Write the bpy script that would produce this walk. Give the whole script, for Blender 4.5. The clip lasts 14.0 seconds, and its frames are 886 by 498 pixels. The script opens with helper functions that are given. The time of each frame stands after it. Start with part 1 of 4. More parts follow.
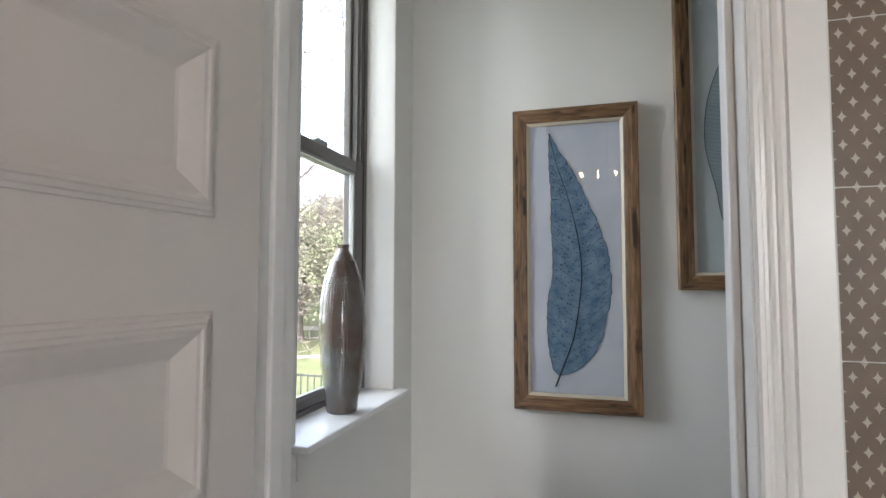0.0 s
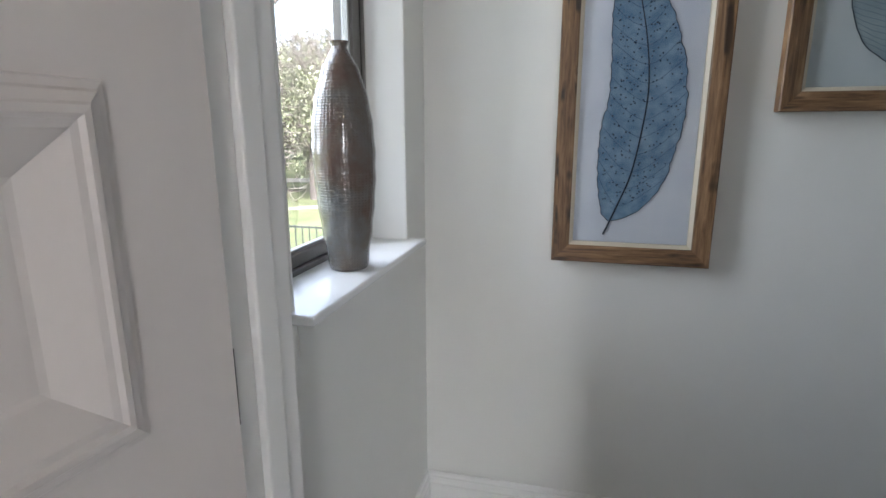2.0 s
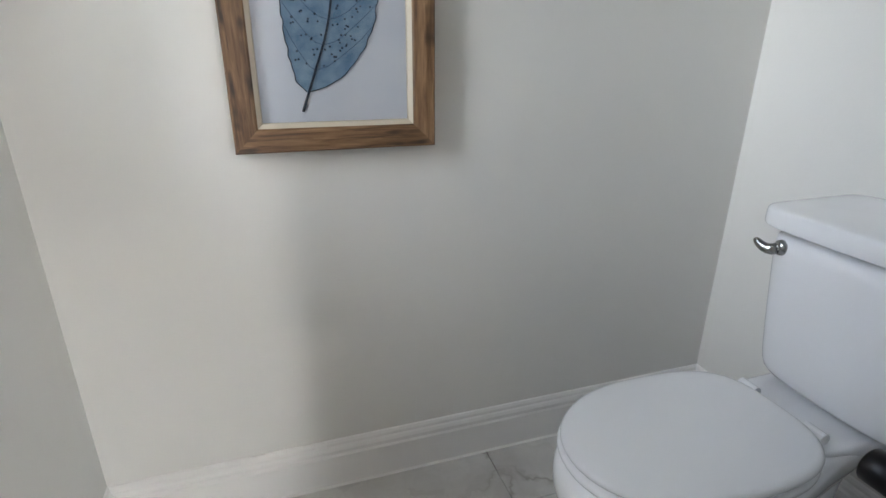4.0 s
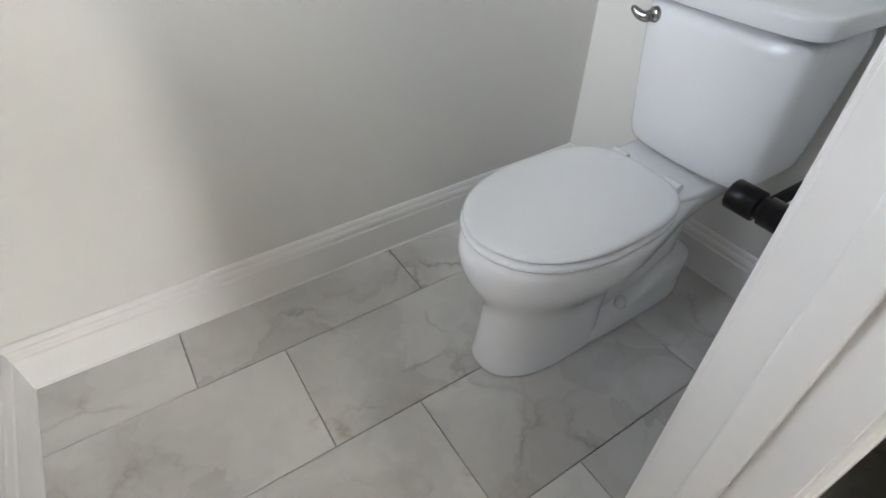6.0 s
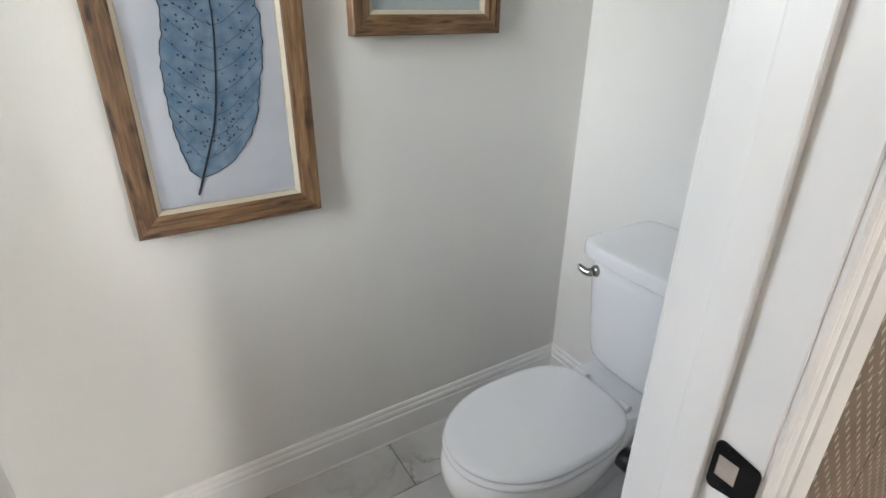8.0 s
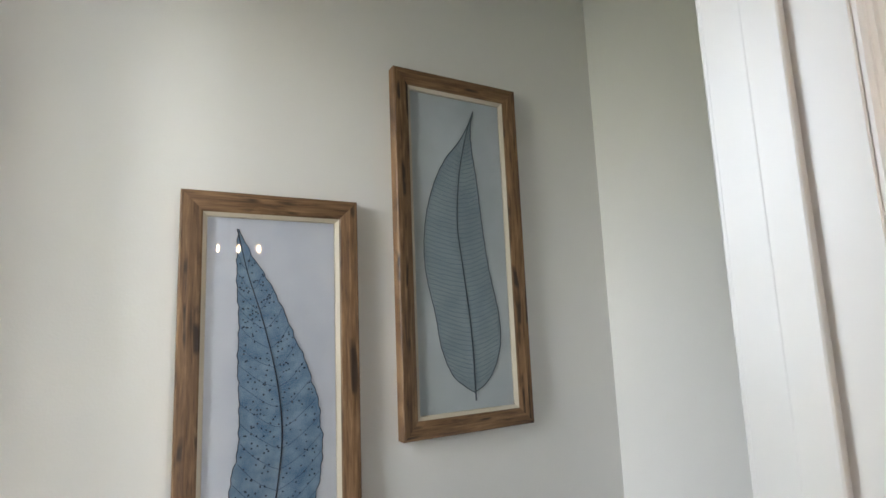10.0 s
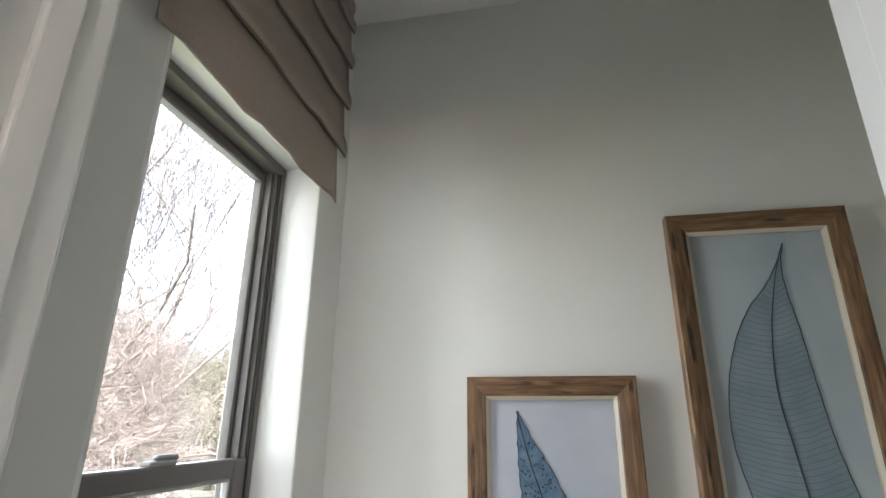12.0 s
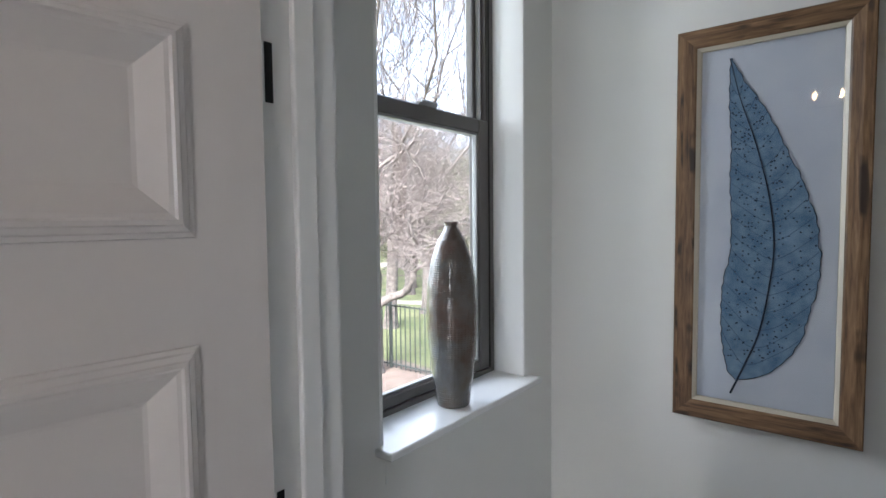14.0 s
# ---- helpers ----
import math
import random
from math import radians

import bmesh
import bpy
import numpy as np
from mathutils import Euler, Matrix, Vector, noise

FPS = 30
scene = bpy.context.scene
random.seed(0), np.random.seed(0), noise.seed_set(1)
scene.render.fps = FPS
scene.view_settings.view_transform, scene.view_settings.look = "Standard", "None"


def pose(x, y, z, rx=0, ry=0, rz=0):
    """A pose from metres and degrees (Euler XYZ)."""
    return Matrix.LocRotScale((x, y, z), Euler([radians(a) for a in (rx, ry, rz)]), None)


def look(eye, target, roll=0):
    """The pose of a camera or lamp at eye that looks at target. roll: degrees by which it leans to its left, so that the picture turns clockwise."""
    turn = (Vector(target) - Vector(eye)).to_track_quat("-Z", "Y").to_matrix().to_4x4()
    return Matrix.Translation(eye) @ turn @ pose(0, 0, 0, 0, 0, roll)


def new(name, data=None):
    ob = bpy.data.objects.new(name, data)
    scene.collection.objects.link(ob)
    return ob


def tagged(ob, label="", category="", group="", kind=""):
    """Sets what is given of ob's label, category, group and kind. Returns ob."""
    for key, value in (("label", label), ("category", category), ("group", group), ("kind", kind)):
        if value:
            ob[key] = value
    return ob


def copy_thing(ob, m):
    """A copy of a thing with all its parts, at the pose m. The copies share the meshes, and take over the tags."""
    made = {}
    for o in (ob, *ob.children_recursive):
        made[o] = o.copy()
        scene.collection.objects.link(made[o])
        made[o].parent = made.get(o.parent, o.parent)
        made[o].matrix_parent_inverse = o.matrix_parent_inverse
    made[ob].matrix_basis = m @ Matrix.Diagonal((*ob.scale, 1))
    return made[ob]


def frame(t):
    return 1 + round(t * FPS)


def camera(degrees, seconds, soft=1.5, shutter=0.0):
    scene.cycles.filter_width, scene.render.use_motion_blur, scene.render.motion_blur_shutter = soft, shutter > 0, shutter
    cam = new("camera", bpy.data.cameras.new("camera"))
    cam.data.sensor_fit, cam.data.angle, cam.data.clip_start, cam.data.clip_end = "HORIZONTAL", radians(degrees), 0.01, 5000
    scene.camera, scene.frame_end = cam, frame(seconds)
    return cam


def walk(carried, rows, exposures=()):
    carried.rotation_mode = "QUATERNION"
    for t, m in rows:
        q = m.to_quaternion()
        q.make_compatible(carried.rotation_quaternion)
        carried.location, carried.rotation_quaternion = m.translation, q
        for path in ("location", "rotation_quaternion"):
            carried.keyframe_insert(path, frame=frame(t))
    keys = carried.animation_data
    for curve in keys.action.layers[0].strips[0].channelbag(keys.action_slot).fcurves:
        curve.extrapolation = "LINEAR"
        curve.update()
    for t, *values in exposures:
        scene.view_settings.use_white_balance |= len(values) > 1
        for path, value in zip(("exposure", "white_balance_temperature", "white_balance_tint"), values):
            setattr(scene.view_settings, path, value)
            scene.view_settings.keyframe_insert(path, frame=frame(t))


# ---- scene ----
cam = camera(80.4, 14.0)
PATH = [
    (0, (0.637, -1.799, 1.315), (0.083, 0.119, 1.431), 0.1),
    (0.5, (0.621, -1.719, 1.3), (-0.036, 0.168, 1.215), -0.2),
    (1, (0.521, -1.632, 1.263), (-0.098, 0.246, 0.962), -0.1),
    (1.5, (0.49, -1.568, 1.254), (-0.112, 0.298, 0.859), -0.5),
    (2, (0.433, -1.484, 1.241), (-0.049, 0.407, 0.799), -0.1),
    (2.5, (0.422, -1.374, 1.22), (0.119, 0.545, 0.743), -0.2),
    (3, (0.394, -1.268, 1.192), (0.426, 0.67, 0.696), 0.0),
    (3.5, (0.456, -1.207, 1.152), (0.74, 0.69, 0.588), -0.3),
    (4, (0.442, -1.12, 1.081), (1.022, 0.656, 0.368), 0.3),
    (4.2, (0.441, -1.1, 1.068), (1.087, 0.597, 0.23), 0.5),
    (6.3, (0.398, -1.097, 1.05), (1.25, 0.139, -0.271), 1.6),
    (6.5, (0.396, -1.116, 1.077), (1.252, 0.121, -0.241), 1.7),
    (7, (0.414, -1.186, 1.171), (1.277, 0.094, -0.102), 1.1),
    (7.5, (0.412, -1.231, 1.261), (1.320, 0.160, 0.148), 1.3),
    (8, (0.397, -1.239, 1.359), (1.340, 0.303, 0.503), 0.6),
    (8.5, (0.351, -1.241, 1.433), (1.336, 0.412, 0.889), 0.7),
    (9, (0.344, -1.247, 1.525), (1.320, 0.480, 1.264), 0.7),
    (9.2, (0.325, -1.249, 1.541), (1.315, 0.485, 1.42), 0.4),
    (11.3, (0.399, -1.345, 1.737), (0.993, 0.48, 2.3), -0.3),
    (11.5, (0.458, -1.347, 1.774), (0.797, 0.543, 2.335), 0.3),
    (12, (0.576, -1.368, 1.773), (0.206, 0.49, 2.414), 0.5),
    (12.5, (0.649, -1.37, 1.717), (-0.117, 0.353, 2.382), 0.2),
    (13, (0.701, -1.329, 1.574), (-0.28, 0.328, 2.113), 0.6),
    (13.2, (0.69, -1.349, 1.529), (-0.33, 0.322, 1.936), 0.2),
    (13.5, (0.683, -1.388, 1.453), (-0.406, 0.274, 1.686), -0.3),
    (14, (0.747, -1.509, 1.417), (-0.484, 0.063, 1.303), -0.6),
]
walk(cam, [(t, look(eye, target, roll)) for t, eye, target, roll in PATH], [
    (0, 4.4, 6020, 10), (0.5, 4.36, 5850, 10), (3, 4.6, 5820, 10), (4.2, 4.88, 6130, 10), (6.3, 5.15, 6250, 10), (8, 5.0, 6300, 10),
    (9.2, 4.85, 6350, 10), (11.3, 4.66, 6150, 10), (12.5, 4.6, 6020, 10), (13.3, 4.23, 5770, 10), (14, 4.14, 5720, 10)])

# ---- light ----
w = bpy.data.worlds.new("world")
scene.world = w
w.use_nodes = True
wt = w.node_tree
sky = wt.nodes.new("ShaderNodeTexSky")
sky.sky_type, sky.sun_disc = "NISHITA", False
sky.sun_elevation, sky.sun_rotation = radians(42), radians(159)
sky.air_density, sky.dust_density, sky.ozone_density = 0.8, 7.0, 0.3
pale = wt.nodes.new("ShaderNodeHueSaturation")
pale.inputs["Saturation"].default_value = 0.6
wt.links.new(sky.outputs[0], pale.inputs["Color"])
wt.links.new(pale.outputs[0], wt.nodes["Background"].inputs[0])
wt.nodes["Background"].inputs[1].default_value = 0.095


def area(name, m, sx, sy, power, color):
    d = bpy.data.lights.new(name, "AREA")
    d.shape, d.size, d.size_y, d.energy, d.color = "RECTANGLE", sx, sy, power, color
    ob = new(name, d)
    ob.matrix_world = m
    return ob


sun = new("sun", bpy.data.lights.new("sun", "SUN"))
sun.data.energy, sun.data.angle, sun.data.color = 0.5, radians(10), (1, 0.94, 0.86)
sun.matrix_world = look((0, 0, 0), (-0.9, 2.3, -2.2))
# the big window of the bathroom, behind the walk
area("bath_window_light", look((2.75, -7.02, 1.75), (2.4, 0, 1.3)), 0.68, 1.68, 1.9, (0.93, 0.96, 1.0))
# the lit candle bulbs of the chandelier
lamp = new("chandelier_light", bpy.data.lights.new("chandelier_light", "POINT"))
lamp.data.energy, lamp.data.color, lamp.data.shadow_soft_size = 0.5, (1.0, 0.93, 0.86), 0.012
lamp.location = (0.675, -2.3, 2.108)

# added fill lamp out of view beyond the toilet-room window, standing in for south-west sky
area("sky_fill_southwest", look((-2.0, -2.0, 2.5), (0.0, -0.47, 1.7)), 3.4, 3.0, 17, (0.985, 0.972, 0.93))
# added fill lamp standing in for north-west sky, brightens the right jamb
area("sky_fill_northwest", look((-2.2, 1.1, 2.3), (0.3, -0.7, 1.3)), 2.0, 2.4, 4.6, (0.93, 0.96, 1.0))

# ---- materials ----


def mat(name, color, rough=0.5, metal=0.0, spec=0.5):
    m = bpy.data.materials.new(name)
    m.use_nodes = True
    b = m.node_tree.nodes["Principled BSDF"]
    b.inputs["Base Color"].default_value = (*color, 1)
    b.inputs["Roughness"].default_value = rough
    b.inputs["Metallic"].default_value = metal
    b.inputs["Specular IOR Level"].default_value = spec
    return m


def nd(m, kind, **vals):
    n = m.node_tree.nodes.new(kind)
    for k, v in vals.items():
        n.inputs[k.replace("_", " ")].default_value = v
    return n


def ln(m, a, b):
    m.node_tree.links.new(a, b)


def bsdf(m):
    return m.node_tree.nodes["Principled BSDF"]


def coords(m, scale=(1, 1, 1), kind="Object"):
    c = m.node_tree.nodes.new("ShaderNodeTexCoord")
    mp = m.node_tree.nodes.new("ShaderNodeMapping")
    mp.inputs["Scale"].default_value = scale
    ln(m, c.outputs[kind], mp.inputs[0])
    return mp.outputs[0]


def ramp(m, fac, stops):
    r = m.node_tree.nodes.new("ShaderNodeValToRGB")
    e = r.color_ramp.elements
    e[0].position, e[0].color = stops[0][0], (*stops[0][1], 1)
    e[1].position, e[1].color = stops[-1][0], (*stops[-1][1], 1)
    for p, c in stops[1:-1]:
        x = e.new(p)
        x.color = (*c, 1)
    ln(m, fac, r.inputs[0])
    return r.outputs[0]


def bump(m, height, strength, dist):
    b = nd(m, "ShaderNodeBump", Strength=strength, Distance=dist)
    ln(m, height, b.inputs["Height"])
    ln(m, b.outputs[0], bsdf(m).inputs["Normal"])
    return b


def noise_tex(m, vec, scale, detail=4, rough=0.55, distort=0.0):
    n = nd(m, "ShaderNodeTexNoise", Scale=scale, Detail=detail, Roughness=rough, Distortion=distort)
    ln(m, vec, n.inputs["Vector"])
    return n.outputs["Fac"]


def painted(name, color, rough, grain=260, strength=0.12, vary=0.03):
    m = mat(name, color, rough)
    v = coords(m)
    f = noise_tex(m, v, 1.7, 3)
    c2 = tuple(x * (1 - vary) for x in color)
    ln(m, ramp(m, f, [(0.35, c2), (0.65, color)]), bsdf(m).inputs["Base Color"])
    bump(m, noise_tex(m, v, grain, 3), strength, 0.0006)
    return m


M_wall = painted("wall_paint", (0.737, 0.729, 0.70), 0.75, 170, 0.5)
M_ceil = painted("ceiling_paint", (0.8, 0.79, 0.77), 0.85, 150, 0.5)
M_trim = painted("trim_enamel", (0.80, 0.79, 0.775), 0.28, 40, 0.08, 0.015)
M_door = painted("door_enamel", (0.655, 0.61, 0.588), 0.32, 60, 0.1, 0.02)
M_sill = painted("sill_enamel", (0.82, 0.82, 0.82), 0.25, 50, 0.08, 0.02)
M_ceramic = mat("white_ceramic", (0.84, 0.85, 0.87), 0.07)
bsdf(M_ceramic).inputs["Coat Weight"].default_value = 0.5
M_seat = mat("seat_plastic", (0.83, 0.84, 0.86), 0.16)
M_chrome = mat("brushed_chrome", (0.40, 0.40, 0.39), 0.18, 1.0)
M_black = mat("black_metal", (0.012, 0.012, 0.013), 0.35, 0.6)
M_bronze = painted("bronze_vinyl", (0.125, 0.115, 0.106), 0.34, 60, 0.1, 0.1)
M_gasket = mat("grey_gasket", (0.32, 0.32, 0.31), 0.5)
M_cream = mat("cream_fillet", (0.52, 0.465, 0.37), 0.4)
M_grout = painted("grout", (0.62, 0.61, 0.58), 0.9, 300, 0.4, 0.1)

# marble-look porcelain
M_marble = mat("marble_porcelain", (0.6, 0.6, 0.58), 0.2)
oi = M_marble.node_tree.nodes.new("ShaderNodeObjectInfo")
cc = M_marble.node_tree.nodes.new("ShaderNodeTexCoord")
cmb = M_marble.node_tree.nodes.new("ShaderNodeVectorMath")
cmb.operation = "MULTIPLY_ADD"
cmb.inputs[1].default_value = (1, 1, 1)
sc = M_marble.node_tree.nodes.new("ShaderNodeVectorMath")
sc.operation = "SCALE"
sc.inputs[0].default_value = (13.7, 7.3, 3.1)
ln(M_marble, oi.outputs["Random"], sc.inputs["Scale"])
ln(M_marble, cc.outputs["Object"], cmb.inputs[0])
ln(M_marble, sc.outputs[0], cmb.inputs[2])
v = cmb.outputs[0]
warp = nd(M_marble, "ShaderNodeTexNoise", Scale=3.0, Detail=5.0, Roughness=0.6)
ln(M_marble, v, warp.inputs["Vector"])
wadd = M_marble.node_tree.nodes.new("ShaderNodeVectorMath")
wadd.operation = "MULTIPLY_ADD"
wadd.inputs[1].default_value = (0.55, 0.55, 0.0)
ln(M_marble, warp.outputs["Color"], wadd.inputs[0])
ln(M_marble, v, wadd.inputs[2])
vor = M_marble.node_tree.nodes.new("ShaderNodeTexVoronoi")
vor.feature = "DISTANCE_TO_EDGE"
vor.inputs["Scale"].default_value = 3.6
ln(M_marble, wadd.outputs[0], vor.inputs["Vector"])
vein = ramp(M_marble, vor.outputs["Distance"], [(0.0, (1, 1, 1)), (0.02, (0.45, 0.45, 0.45)), (0.06, (0.0, 0.0, 0.0))])
brk = noise_tex(M_marble, v, 3.2, 3)
brkr = ramp(M_marble, brk, [(0.44, (0, 0, 0)), (0.62, (0.8, 0.8, 0.8))])
mulv = M_marble.node_tree.nodes.new("ShaderNodeMath")
mulv.operation = "MULTIPLY"
ln(M_marble, vein, mulv.inputs[0])
ln(M_marble, brkr, mulv.inputs[1])
vc = M_marble.node_tree.nodes.new("ShaderNodeTexVoronoi")
vc.inputs["Scale"].default_value = 5.0
ln(M_marble, wadd.outputs[0], vc.inputs["Vector"])
cloud = ramp(M_marble, noise_tex(M_marble, wadd.outputs[0], 2.2, 5), [(0.38, (0.49, 0.475, 0.455)), (0.5, (0.61, 0.60, 0.585)), (0.62, (0.73, 0.72, 0.70))])
patch = ramp(M_marble, vc.outputs["Color"], [(0.25, (0.0, 0.0, 0.0)), (0.75, (0.45, 0.45, 0.45))])
mixp = M_marble.node_tree.nodes.new("ShaderNodeMix")
mixp.data_type = "RGBA"
ln(M_marble, patch, mixp.inputs[0])
ln(M_marble, cloud, mixp.inputs[6])
mixp.inputs[7].default_value = (0.70, 0.69, 0.67, 1)
mixv = M_marble.node_tree.nodes.new("ShaderNodeMix")
mixv.data_type = "RGBA"
ln(M_marble, mulv.outputs[0], mixv.inputs[0])
ln(M_marble, mixp.outputs[2], mixv.inputs[6])
mixv.inputs[7].default_value = (0.34, 0.32, 0.29, 1)
ln(M_marble, mixv.outputs[2], bsdf(M_marble).inputs["Base Color"])

# frame wood: long grain with knots
M_wood = mat("rustic_wood", (0.2, 0.1, 0.04), 0.5)


def wood_nodes(m, axis):
    # axis: 0 grain along x, 2 along z
    s = (1.0, 1, 14.0) if axis == 0 else (14.0, 1, 1.0)
    o = m.node_tree.nodes.new("ShaderNodeObjectInfo")
    c = m.node_tree.nodes.new("ShaderNodeTexCoord")
    a = m.node_tree.nodes.new("ShaderNodeVectorMath")
    a.operation = "MULTIPLY_ADD"
    a.inputs[1].default_value = (1, 1, 1)
    q = m.node_tree.nodes.new("ShaderNodeVectorMath")
    q.operation = "SCALE"
    q.inputs[0].default_value = (3.1, 5.3, 4.7)
    ln(m, o.outputs["Random"], q.inputs["Scale"])
    ln(m, c.outputs["Object"], a.inputs[0])
    ln(m, q.outputs[0], a.inputs[2])
    mp = m.node_tree.nodes.new("ShaderNodeMapping")
    mp.inputs["Scale"].default_value = s
    ln(m, a.outputs[0], mp.inputs[0])
    g = noise_tex(m, mp.outputs[0], 9, 6, 0.6, 0.5)
    mp2 = m.node_tree.nodes.new("ShaderNodeMapping")
    mp2.inputs["Scale"].default_value = (1.4, 1, 11) if axis == 0 else (11, 1, 1.4)
    ln(m, a.outputs[0], mp2.inputs[0])
    k = m.node_tree.nodes.new("ShaderNodeTexWave")
    k.inputs["Scale"].default_value, k.inputs["Distortion"].default_value, k.inputs["Detail"].default_value = 1.1, 9.0, 3.0
    k.bands_direction = "Z" if axis == 0 else "X"
    ln(m, mp2.outputs[0], k.inputs["Vector"])
    base = ramp(m, g, [(0.30, (0.05, 0.024, 0.012)), (0.44, (0.13, 0.068, 0.030)), (0.56, (0.19, 0.105, 0.048)), (0.72, (0.29, 0.175, 0.088))])
    dark = ramp(m, k.outputs["Fac"], [(0.0, (1, 1, 1)), (0.20, (0.8, 0.8, 0.8)), (0.36, (0, 0, 0))])
    n2 = ramp(m, noise_tex(m, a.outputs[0], 9, 2), [(0.53, (0, 0, 0)), (0.63, (1, 1, 1))])
    mu = m.node_tree.nodes.new("ShaderNodeMath")
    mu.operation = "MULTIPLY"
    ln(m, dark, mu.inputs[0])
    ln(m, n2, mu.inputs[1])
    mx = m.node_tree.nodes.new("ShaderNodeMix")
    mx.data_type = "RGBA"
    ln(m, mu.outputs[0], mx.inputs[0])
    ln(m, base, mx.inputs[6])
    mx.inputs[7].default_value = (0.025, 0.012, 0.006, 1)
    ln(m, mx.outputs[2], bsdf(m).inputs["Base Color"])
    bump(m, g, 0.5, 0.0015)


M_woodh = mat("rustic_wood_h", (0.2, 0.1, 0.04), 0.5)
wood_nodes(M_wood, 2)
wood_nodes(M_woodh, 0)


def mottled(name, a, b, scale, rough, detail=4):
    m = mat(name, a, rough)
    ln(m, ramp(m, noise_tex(m, coords(m), scale, detail), [(0.35, a), (0.65, b)]), bsdf(m).inputs["Base Color"])
    return m


M_paper = mottled("print_paper", (0.60, 0.65, 0.74), (0.69, 0.73, 0.80), 7, 0.75)
M_paperB = mottled("print_paper_grey", (0.54, 0.60, 0.62), (0.62, 0.67, 0.69), 7, 0.75)
M_leaf = mottled("leaf_blue", (0.11, 0.22, 0.36), (0.25, 0.38, 0.52), 26, 0.75, 8)
M_leafB = mottled("leaf_grey_blue", (0.28, 0.36, 0.41), (0.37, 0.45, 0.48), 12, 0.75, 8)
M_ink = mat("leaf_ink", (0.012, 0.025, 0.05), 0.8)
M_spot = mat("leaf_spot_ink", (0.014, 0.035, 0.07), 0.8)
M_inkB = mat("leaf_ink_grey", (0.06, 0.085, 0.11), 0.8)
M_inksoft = mat("leaf_vein_ink", (0.06, 0.12, 0.21), 0.8)
M_inksoftB = mat("leaf_vein_ink_grey", (0.17, 0.23, 0.27), 0.8)


def glass(name, rough=0.0, tint=(1, 1, 1)):
    # a thin pane: clear, with a sharp Fresnel gloss
    m = bpy.data.materials.new(name)
    m.use_nodes = True
    t = m.node_tree
    t.nodes.remove(t.nodes["Principled BSDF"])
    out = t.nodes["Material Output"]
    tr = t.nodes.new("ShaderNodeBsdfTransparent")
    tr.inputs[0].default_value = (*tint, 1)
    gl = t.nodes.new("ShaderNodeBsdfGlossy")
    gl.inputs["Roughness"].default_value = rough
    fr = t.nodes.new("ShaderNodeFresnel")
    fr.inputs["IOR"].default_value = 1.5
    mx = t.nodes.new("ShaderNodeMixShader")
    t.links.new(fr.outputs[0], mx.inputs[0])
    t.links.new(tr.outputs[0], mx.inputs[1])
    t.links.new(gl.outputs[0], mx.inputs[2])
    t.links.new(mx.outputs[0], out.inputs[0])
    return m


M_glass = glass("window_glass", 0.0, (0.97, 0.985, 0.975))
M_picglass = glass("picture_glass", 0.01)
M_clear = bpy.data.materials.new("clear_edge")
M_clear.use_nodes = True
M_clear.node_tree.nodes.remove(bsdf(M_clear))
_c = M_clear.node_tree.nodes.new("ShaderNodeBsdfTransparent")
ln(M_clear, _c.outputs[0], M_clear.node_tree.nodes["Material Output"].inputs[0])

def mth(m, op, a, b=None):
    n = m.node_tree.nodes.new("ShaderNodeMath")
    n.operation = op
    for i, x in enumerate((a, b)):
        if x is None:
            continue
        if isinstance(x, (int, float)):
            n.inputs[i].default_value = x
        else:
            ln(m, x, n.inputs[i])
    return n.outputs[0]


# glazed stoneware
M_vase = mat("stoneware_glaze", (0.12, 0.09, 0.07), 0.13)
bsdf(M_vase).inputs["Coat Weight"].default_value = 0.6
bsdf(M_vase).inputs["Coat Roughness"].default_value = 0.06
vv = coords(M_vase)
vn = noise_tex(M_vase, vv, 9, 5)
sepx = M_vase.node_tree.nodes.new("ShaderNodeSeparateXYZ")
ln(M_vase, vv, sepx.inputs[0])
zm = M_vase.node_tree.nodes.new("ShaderNodeMath")
zm.operation = "MULTIPLY_ADD"
zm.inputs[1].default_value, zm.inputs[2].default_value = 0.9, 0.0
ln(M_vase, vn, zm.inputs[0])
za = M_vase.node_tree.nodes.new("ShaderNodeMath")
za.operation = "ADD"
ln(M_vase, zm.outputs[0], za.inputs[0])
ln(M_vase, sepx.outputs[2], za.inputs[1])
ln(M_vase, ramp(M_vase, za.outputs[0], [(0.36, (0.12, 0.065, 0.042)), (0.43, (0.13, 0.13, 0.13)), (0.54, (0.115, 0.102, 0.09)), (0.66, (0.10, 0.062, 0.045)), (0.80, (0.105, 0.092, 0.082)), (0.95, (0.088, 0.054, 0.04))]), bsdf(M_vase).inputs["Base Color"])
vat = mth(M_vase, "ARCTAN2", mth(M_vase, "ADD", 0.0, sepx.outputs[1]), sepx.outputs[0])
rowz = mth(M_vase, "SINE", mth(M_vase, "ADD", mth(M_vase, "MULTIPLY", sepx.outputs[2], 1150.0), mth(M_vase, "MULTIPLY", vn, 5.0)))
cola = mth(M_vase, "SINE", mth(M_vase, "ADD", mth(M_vase, "MULTIPLY", vat, 46.0), mth(M_vase, "MULTIPLY", vn, 7.0)))
bandz = mth(M_vase, "SINE", mth(M_vase, "ADD", mth(M_vase, "MULTIPLY", sepx.outputs[2], 40.0), 1.6))
bandw = mth(M_vase, "ADD", mth(M_vase, "MULTIPLY", bandz, 0.45), 0.6)
dimp = mth(M_vase, "MULTIPLY", mth(M_vase, "MULTIPLY", mth(M_vase, "ADD", rowz, mth(M_vase, "MULTIPLY", cola, 0.7)), bandw), 0.5)
